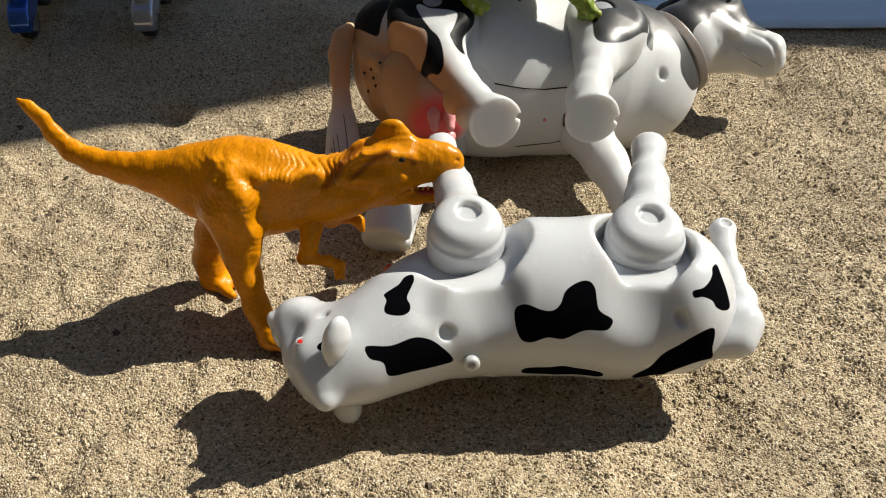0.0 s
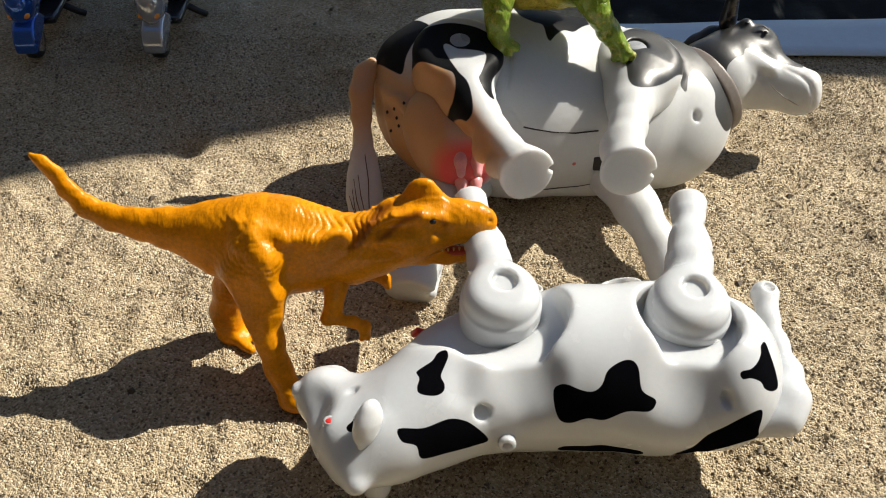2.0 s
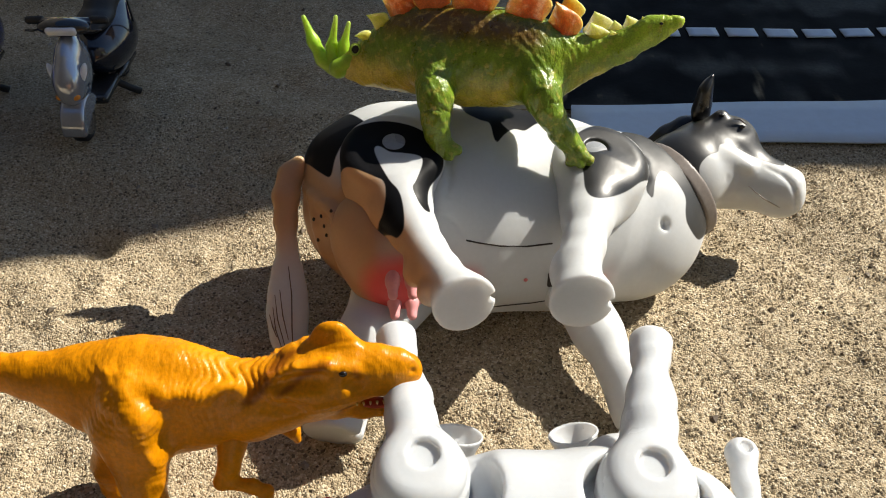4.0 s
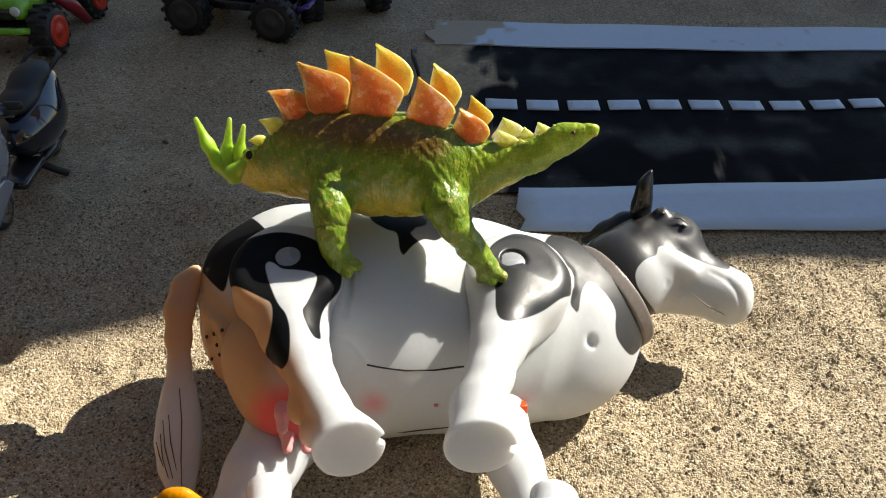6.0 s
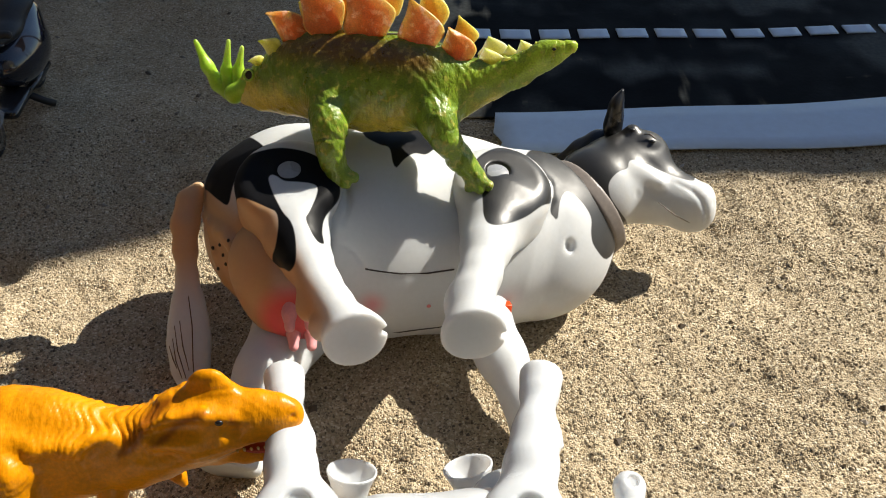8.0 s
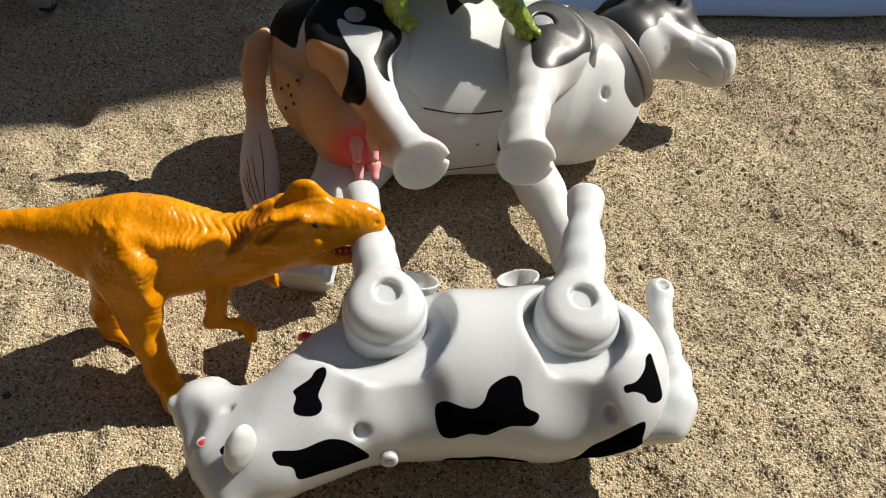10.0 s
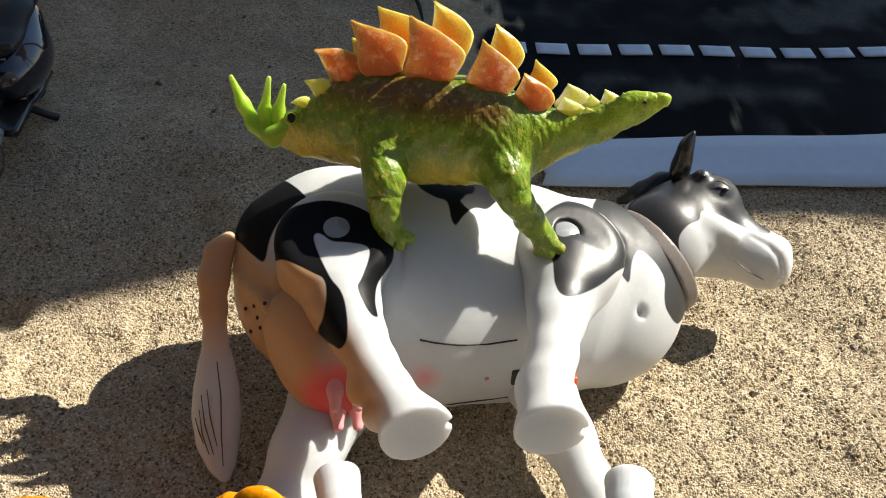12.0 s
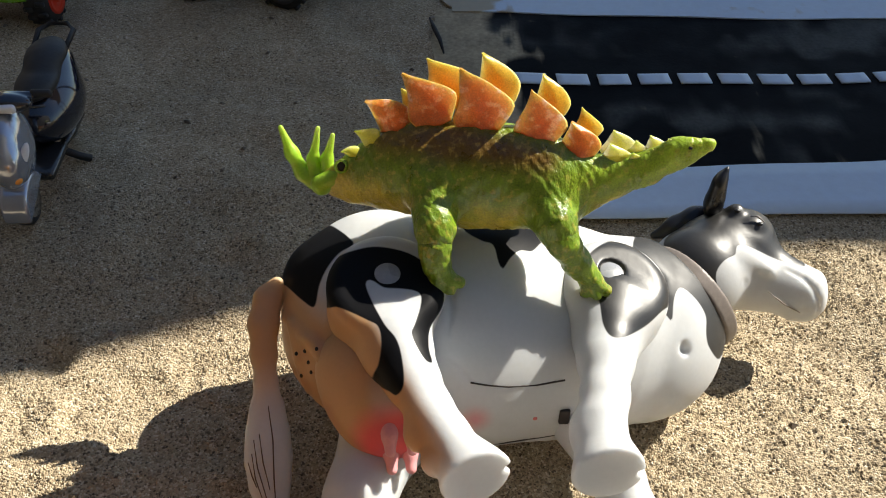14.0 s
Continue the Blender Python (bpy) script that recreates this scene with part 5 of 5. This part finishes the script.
def back_plate(base, tip, width, mat, shift, thick=0.0024):
    """A leaf-shaped back plate: swollen at the root, with a thin bent edge and ridges."""
    base, tip = Vector(base) + ACROSS * shift, Vector(tip) + ACROSS * shift * 1.25
    r = random.Random(round(base.x * 1e5))
    wave, nick, width = r.uniform(0, 6), r.uniform(0.02, 0.07), width * 1.10
    up = (tip - base) * 0.95
    wide = ACROSS.cross(up).normalized()
    if wide.x < 0:
        wide = -wide
    rows, steps = 14, 16
    verts, edge = [], []
    for i in range(rows + 1):
        s = i / rows
        lean = 0.17 * math.sin(math.pi * s)
        half = width / 2 * (0.72 + 0.38 * math.sin(min(s / 0.35, 1) * math.pi / 2)) * (1 - (max(s - 0.3, 0) / 0.7) ** 1.35)
        half = max(half * (1 + nick * math.sin(9 * s + wave)), 0.0003)
        mid = base + up * (s * 1.12 - 0.12) + wide * lean * width
        for k in range(steps):
            a = 2 * math.pi * k / steps
            c = math.cos(a)
            t = thick * (1 - 0.62 * s) * math.sin(a) * (1 - 0.55 * abs(c)) * (1 + 0.14 * math.sin(7 * c + 5 * s))
            bow = 0.10 * width * math.sin(wave) * (c * c + s * s)
            verts.append(mid + wide * (c * half) + ACROSS * (t + bow))
            edge.append(max(abs(c) ** 3 * 0.9, s ** 1.5) - 0.62)
    faces = [[i * steps + k, i * steps + (k + 1) % steps, (i + 1) * steps + (k + 1) % steps, (i + 1) * steps + k] for i in range(rows) for k in range(steps)]
    faces += [list(range(steps))[::-1], [rows * steps + k for k in range(steps)]]
    me = mesh_of("plate", [tuple(v) for v in verts], faces, mat)
    bm = bmesh.new()
    bm.from_mesh(me)
    bmesh.ops.recalc_face_normals(bm, faces=bm.faces)
    bm.to_mesh(me)
    bm.free()
    me.attributes.new("edge", "FLOAT", "POINT").data.foreach_set("value", edge)
    part("plate", me, mat, steg)


N, Fr = -0.0035, 0.0045
for base, tip, w, mat, side in (
        ((-0.0181, 0.5059, 0.1355), (-0.0262, 0.5076, 0.1368), 0.0060, PLATELIME, N), ((-0.0104, 0.5057, 0.1425), (-0.0195, 0.5085, 0.1482), 0.0085, PLATELIME, N),
        ((-0.0005, 0.5050, 0.1490), (-0.0157, 0.5104, 0.1611), 0.0150, PLATE, N), ((0.0056, 0.5050, 0.1540), (-0.0009, 0.5084, 0.1661), 0.0120, PLATEFAR, Fr),
        ((0.0150, 0.5038, 0.1560), (0.0012, 0.5100, 0.1773), 0.0190, PLATE, N), ((0.0205, 0.5037, 0.1610), (0.0096, 0.5092, 0.1805), 0.0190, PLATEFAR, Fr),
        ((0.0345, 0.4998, 0.1560), (0.0250, 0.5063, 0.1822), 0.0215, PLATE, N), ((0.0399, 0.5002, 0.1630), (0.0322, 0.5055, 0.1847), 0.0165, PLATEFAR, Fr),
        ((0.0570, 0.4948, 0.1520), (0.0542, 0.4991, 0.1757), 0.0190, PLATE, N), ((0.0618, 0.4952, 0.1600), (0.0580, 0.4991, 0.1784), 0.0140, PLATEFAR, Fr),
        ((0.0744, 0.4897, 0.1465), (0.0716, 0.4932, 0.1629), 0.0160, PLATE, N), ((0.0775, 0.4907, 0.1530), (0.0754, 0.4933, 0.1668), 0.0110, PLATEFAR, Fr)):
    back_plate(base, tip, w, mat, side)
for base, tip, w, side in (((0.0910, 0.4871, 0.1485), (0.0895, 0.4888, 0.1584), 0.0100, 0.003), ((0.0900, 0.4860, 0.1430), (0.0884, 0.4882, 0.1545), 0.0110, -0.002), ((0.0994, 0.4850, 0.1470), (0.0991, 0.4863, 0.1558), 0.0072, 0.002), ((0.0990, 0.4850, 0.1450), (0.0980, 0.4863, 0.1520), 0.0070, -0.002), ((0.1067, 0.4840, 0.1500), (0.1045, 0.4857, 0.1583), 0.0070, 0.002), ((0.1060, 0.4840, 0.1480), (0.1060, 0.4857, 0.1540), 0.0060, -0.002), ((0.1120, 0.4835, 0.1540), (0.1115, 0.4840, 0.1590), 0.0060, 0.001)):
    back_plate(base, tip, w * 1.3, PLATELIME, side, 0.0020)
for knots in ([(-0.0400, 0.5100, 0.1175, 0.0048), (-0.0450, 0.5120, 0.1200, 0.0036), (-0.0496, 0.5144, 0.1290, 0.0029), (-0.0541, 0.5180, 0.1407, 0.0012)], [(-0.0385, 0.5095, 0.1180, 0.0050), (-0.0399, 0.5124, 0.1273, 0.0025), (-0.0370, 0.5150, 0.1425, 0.0011)],
              [(-0.0335, 0.5085, 0.1185, 0.0046), (-0.0336, 0.5111, 0.1280, 0.0025), (-0.0304, 0.5132, 0.1400, 0.0011)], [(-0.0360, 0.5050, 0.1185, 0.0052), (-0.0280, 0.5040, 0.1240, 0.0040), (-0.0255, 0.5020, 0.1275, 0.0022)]):
    lo = [min(k[i] for k in knots) - 0.007 for i in range(3)]
    hi = [max(k[i] for k in knots) + 0.007 for i in range(3)]
    melted("tail_spike", lambda p: chain(p, knots, 0.003), lo, hi, 0.0006, LIMEMAT, steg)
round_piece("eye", (0.1195, 0.4785, 0.1580), (0.0009, 0.0008, 0.0007), REXEYE, steg)
melted("tail_hollow", lambda p: smax(rod(p, (-0.0262, 0.5015, 0.1312), (-0.3, -0.8, 0.5), 0.0032, 0.0022, 0.0008), -rod(p, (-0.0265, 0.5002, 0.1320), (-0.3, -0.8, 0.5), 0.0021, 0.0030, 0.0005), 0.0006), (-0.032, 0.494, 0.125), (-0.018, 0.510, 0.140), 0.0005, LIMEMAT, steg, "green ring at the tail")
# dark disc painted as the shade within the tail ring
round_piece("tail_hole", (-0.0263, 0.5012, 0.1314), (0.0021, 0.0021, 0.0010), SEAM_HOLE_SHADE, steg, axis=(-0.3, -0.8, 0.5))
steg.location, steg.scale = steg.location * 0.985 + Vector((0.0005, 0.0029, 0.0052)), (0.985, 0.985, 0.985)


# ---- toys in the shade ----
TYRE = material("black_rubber", (0.018, 0.018, 0.019), 0.6, 0.25, 60, 0.2, 200)
CHROME = material("chrome", (0.75, 0.77, 0.80), 0.12, 0.05, metal=1.0)
SMOKE = material("dark_glossy_plastic", (0.02, 0.021, 0.024), 0.2, 0.15, coat=0.5)
AMBER = material("amber_lens", (0.75, 0.30, 0.05), 0.15, 0.1, coat=0.5)
LENS = material("clear_lens", (0.80, 0.82, 0.86), 0.08, 0.05, coat=0.6)


def wheel(r, w, at, parent, hub, knobs=0, axis_rot=(0, 90, 0)):
    """A tyre with a rounded tread and a dished hub."""
    t = part("wheel", spun([(r * 0.55, -w / 2), (r * 0.86, -w / 2), (r * 0.97, -w * 0.36), (r, -w * 0.15), (r, w * 0.15), (r * 0.97, w * 0.36), (r * 0.86, w / 2), (r * 0.55, w / 2)], 28, at, axis_rot), TYRE, parent)
    part("rim", spun([(0.0003, -w * 0.64), (r * 0.20, -w * 0.64), (r * 0.24, -w * 0.53), (r * 0.5, -w * 0.54), (r * 0.66, -w * 0.60), (r * 0.66, w * 0.60), (r * 0.5, w * 0.54), (r * 0.24, w * 0.53), (r * 0.20, w * 0.64), (0.0003, w * 0.64)], 24, at, axis_rot), hub, t)
    if knobs:
        bm = bmesh.new()
        m = Matrix.Translation(at) @ pose(0, 0, 0, *axis_rot)
        for i in range(knobs):
            a = 2 * math.pi * i / knobs
            for s in (-1, 1):
                k = block((r * 0.16, r * 0.18, w * 0.40), r * 0.03, seg=1)
                merged(k, m @ Matrix.Rotation(a + s * 0.12, 4, "Z") @ Matrix.Translation((r * 1.0, 0, s * w * 0.27)), bm)
        part("tread", bm, TYRE, t)
    return t


def scooter(label, colour, dark, m):
    """A toy motor scooter that faces -y, about 13 cm long."""
    s = thing("toy_scooter", label, "toy scooter", "toy scooters in the shade")
    paint = material("scooter_paint", colour, 0.12, 0.06, metal=0.6, coat=1.0)
    wheel(0.0135, 0.0085, (0, 0, 0.0130), s, CHROME)
    wheel(0.0135, 0.0095, (0, 0.086, 0.0130), s, CHROME)
    fender = lambda p: smax(smax(rod(p, (0, 0.001, 0.0130), (1, 0, 0), 0.0175, 0.0070, 0.002), -rod(p, (0, 0.001, 0.0130), (1, 0, 0), 0.0150, 0.0050, 0.001), 0.001), -plane(p, (0, 0, 0.0155), (0, -0.35, 1)), 0.001)
    melted("front_fender", fender, (-0.010, -0.020, 0.0), (0.010, 0.022, 0.034), 0.0006, paint, s)
    shield = lambda p: smin(ball(p, (0, 0.0105, 0.044), (0.0185, 0.0090, 0.0225), (0, 0.35, 1)), ball(p, (0, -0.002, 0.040), (0.0105, 0.0085, 0.0140), (0, 0.2, 1)), 0.004)
    melted("front_shield", shield, (-0.024, -0.020, 0.014), (0.024, 0.034, 0.074), 0.0009, paint, s)
    for x in (-1, 1):
        melted("headlight", lambda p: ball(p, (x * 0.0080, 0.0005, 0.0450), (0.0030, 0.0022, 0.0080), (x * 0.35, 0.3, 1)), (x * 0.008 - 0.008, -0.008, 0.034), (x * 0.008 + 0.008, 0.010, 0.056), 0.0006, LENS, s, "clear headlight lens")
        melted("indicator", lambda p: ball(p, (x * 0.0040, -0.0085, 0.0350), (0.0030, 0.0025, 0.0026)), (x * 0.004 - 0.005, -0.014, 0.030), (x * 0.004 + 0.005, -0.004, 0.040), 0.0005, AMBER, s)
    part("fork", tube([(0, 0.0005, 0.014), (0, 0.0050, 0.030), (0, 0.014, 0.062), (0, 0.017, 0.070)], 0.0032, 10), SMOKE, s)
    bar = melted("handlebar", lambda p: smin(ball(p, (0, 0.0145, 0.0700), (0.0150, 0.0065, 0.0055)), cone(p, (-0.018, 0.021, 0.0715), (0.018, 0.021, 0.0715), 0.0018, 0.0018), 0.004), (-0.028, 0.004, 0.060), (0.028, 0.026, 0.078), 0.0008, dark, s)
    for x in (-1, 1):
        part("grip", spun([(0.0022, 0), (0.0026, 0.001), (0.0024, 0.009), (0.0016, 0.010)], 12, (x * 0.0130, 0.0215, 0.0715), (0, x * 90, 0)), TYRE, bar)
        part("brake_lever", tube([(x * 0.010, 0.014, 0.0700), (x * 0.016, 0.011, 0.0695), (x * 0.021, 0.013, 0.0690)], 0.0008, 6), SMOKE, bar)
    part("lamp", block((0.017, 0.004, 0.0050), 0.0015, (0, 0.0085, 0.0700), (20, 0, 0)), LENS, bar)
    part("footboard", block((0.022, 0.034, 0.0060), 0.0022, (0, 0.036, 0.0160)), SMOKE, s)
    rear = lambda p: smin(ball(p, (0, 0.074, 0.034), (0.0185, 0.0360, 0.0200), None), ball(p, (0, 0.098, 0.046), (0.0100, 0.0200, 0.0090)), 0.008)
    melted("tail_body", lambda p: smax(rear(p), -rod(p, (0, 0.086, 0.013), (1, 0, 0), 0.0165, 0.0065, 0.001), 0.001), (-0.022, 0.032, 0.010), (0.022, 0.124, 0.062), 0.0011, dark, s)
    melted("seat", lambda p: smax(smin(ball(p, (0, 0.066, 0.053), (0.0110, 0.0220, 0.0065)), ball(p, (0, 0.090, 0.058), (0.0110, 0.0200, 0.0065)), 0.006), -plane(p, (0, 0, 0.049), (0, 0, 1)), 0.001), (-0.016, 0.038, 0.044), (0.016, 0.114, 0.070), 0.0009, TYRE, s)
    part("luggage_rail", tube([(-0.009, 0.098, 0.058), (-0.010, 0.116, 0.061), (-0.005, 0.123, 0.062), (0.005, 0.123, 0.062), (0.010, 0.116, 0.061), (0.009, 0.098, 0.058)], 0.0016, 8), TYRE, s)
    part("exhaust", tube([(0.005, 0.055, 0.012), (0.007, 0.072, 0.012), (0.008, 0.092, 0.014)], [0.002, 0.0030, 0.0030], 12), SMOKE, s)
    part("kickstand", tube([(0.008, 0.052, 0.012), (0.014, 0.056, 0.005), (0.019, 0.058, 0.0015)], 0.0024, 8), TYRE, s)
    s.matrix_world = m @ Matrix.Diagonal((1.2, 1.1, 1.1, 1))
    return s


scooter("silver and black toy scooter parked on shaded sand", (0.42, 0.46, 0.54), material("dark_blue_paint", (0.012, 0.015, 0.026), 0.12, 0.1, coat=1.0), pose(-0.2365, 0.621, 0.000, 0, 0, 2))
scooter("blue toy scooter parked on shaded sand", (0.02, 0.12, 0.55), material("blue_paint", (0.008, 0.03, 0.14), 0.18, 0.1, coat=0.7), pose(-0.334, 0.619, 0.000, 0, 0, 6))


def buggy(name, label, colour, hub, m, arms=None):
    """A high toy truck on four knobbly tyres, nose to -y."""
    b = thing(name, label, "toy truck", "toy trucks in the shade")
    paint = material(name + "_paint", colour, 0.25, 0.08, coat=0.4)
    for x in (-0.036, 0.036):
        for y in (0, 0.090):
            wheel(0.022, 0.020, (x, y, 0.0225), b, hub, knobs=14)
    part("chassis", block((0.046, 0.120, 0.010), 0.003, (0, 0.045, 0.026)), SMOKE, b)
    for y in (0, 0.090):
        part("axle", tube([(-0.036, y, 0.0225), (0.036, y, 0.0225)], 0.003, 10), SMOKE, b)
    part("hood", block((0.052, 0.050, 0.018), 0.005, (0, 0.010, 0.045), taper=(0.85, 0.9)), paint, b)
    part("cab", block((0.048, 0.050, 0.030), 0.007, (0, 0.055, 0.060), taper=(0.75, 0.65)), paint, b)
    part("windscreen", block((0.036, 0.003, 0.016), 0.001, (0, 0.0335, 0.063), (-22, 0, 0)), SMOKE, b)
    part("bed", block((0.052, 0.036, 0.018), 0.004, (0, 0.098, 0.045)), paint, b)
    part("bumper", tube([(-0.030, -0.020, 0.030), (-0.022, -0.028, 0.032), (0.022, -0.028, 0.032), (0.030, -0.020, 0.030)], 0.0032, 10), paint, b)
    part("grille", block((0.034, 0.004, 0.010), 0.001, (0, -0.0155, 0.043)), SMOKE, b)
    for x in (-1, 1):
        part("headlight", spun([(0.0003, 0), (0.0045, 0), (0.0045, 0.002), (0.0035, 0.003), (0.0003, 0.0032)], 16, (x * 0.019, -0.0150, 0.046), (90, 0, 0)), LENS, b)
        if arms:
            part("mudguard", tube([(x * 0.034, 0.018, 0.052), (x * 0.044, 0.040, 0.030), (x * 0.048, 0.052, 0.012)], [0.004, 0.0065, 0.0045], 10), arms, b)
    b.matrix_world = m
    return b


HUBRED = material("red_hub", (0.70, 0.045, 0.015), 0.35, 0.1)
HUBDARK = material("dark_hub", (0.05, 0.05, 0.06), 0.35, 0.1)
REDARM = material("dark_red_plastic", (0.30, 0.015, 0.025), 0.35, 0.1)
buggy("toy_truck", "lime green toy truck with red wheel hubs on sand", (0.22, 0.52, 0.03), HUBRED, pose(-0.343, 0.898, 0, 0, 0, -4), REDARM)
buggy("toy_truck", "purple toy truck with big black tyres on sand", (0.06, 0.015, 0.22), HUBDARK, pose(-0.095, 0.962, 0, 0, 0, 78))
buggy("toy_truck", "black and blue toy truck with black tyres on sand", (0.02, 0.03, 0.06), HUBDARK, pose(-0.045, 0.995, 0, 0, 0, 24))

# ---- loose grains and clods ----
def scattered(name, label, count, lo, hi, sizes, mat, seed, flat=0.7):
    """Many small angular stones in one mesh, half sunk in the sand."""
    r = np.random.RandomState(seed)
    x, y = r.uniform(lo[0], hi[0], count), r.uniform(lo[1], hi[1], count)
    s = sizes[0] + (sizes[1] - sizes[0]) * r.rand(count) ** 3
    z = sand_height(x, y) + s * 0.15
    oct_v = np.array([(1, 0, 0), (0, 1, 0), (-1, 0, 0), (0, -1, 0), (0, 0, flat), (0, 0, -flat)], float)
    oct_f = np.array([(0, 1, 4), (1, 2, 4), (2, 3, 4), (3, 0, 4), (1, 0, 5), (2, 1, 5), (3, 2, 5), (0, 3, 5)])
    a = r.uniform(0, 6.28, count)
    v = oct_v[None] * (0.7 + 0.6 * r.rand(count, 6, 1)) * s[:, None, None]
    tilt = r.uniform(-0.6, 0.6, (count, 1))
    vx = v[..., 0] * np.cos(a)[:, None] - v[..., 1] * np.sin(a)[:, None]
    vy = v[..., 0] * np.sin(a)[:, None] + v[..., 1] * np.cos(a)[:, None]
    v = np.stack([vx + x[:, None], vy + y[:, None], v[..., 2] + tilt * vx + z[:, None]], -1).reshape(-1, 3)
    f = (oct_f[None] + 6 * np.arange(count)[:, None, None]).reshape(-1, 3)
    tagged(new(name, mesh_of(name, v, f, mat, smooth=False)), label, "sand", kind="stuff")


def grain_material(name, stops):
    m = bpy.data.materials.new(name)
    m.use_nodes = True
    t, n = m.node_tree.links, m.node_tree.nodes
    g, ramp = n.new("ShaderNodeNewGeometry"), n.new("ShaderNodeValToRGB")
    e = ramp.color_ramp.elements
    e[0].position, e[0].color = 0.0, (*stops[0], 1)
    e[1].position, e[1].color = 1.0, (*stops[-1], 1)
    for i, c in enumerate(stops[1:-1]):
        e.new((i + 1) / (len(stops) - 1)).color = (*c, 1)
    t.new(g.outputs["Random Per Island"], ramp.inputs["Fac"])
    t.new(ramp.outputs["Color"], n["Principled BSDF"].inputs["Base Color"])
    n["Principled BSDF"].inputs["Roughness"].default_value = 0.7
    return m


GRAIN = grain_material("grains", [(0.085, 0.062, 0.037), (0.310, 0.242, 0.150), (0.420, 0.334, 0.214), (0.60, 0.51, 0.37)])
CLOD = grain_material("clods", [(0.06, 0.040, 0.022), (0.15, 0.11, 0.07), (0.50, 0.46, 0.40)])
scattered("loose_sand_grains", "loose coarse grains lying on the sand", 150000, (-0.34, 0.16), (0.40, 0.66), (0.00045, 0.0013), GRAIN, 5)
scattered("small_clods", "small dark clods and pale shell bits on the sand", 420, (-0.36, 0.18), (0.42, 0.95), (0.0009, 0.0030), CLOD, 6)

twig = thing("twig", "thin dark twig lying on shaded sand", "twig")
part("stem", tube([(0.029, 0.902, 0.0035), (0.032, 0.879, 0.0055), (0.036, 0.858, 0.0060), (0.039, 0.838, 0.0030)], [0.0010, 0.0022, 0.0020, 0.0008], 8), TWIG, twig)
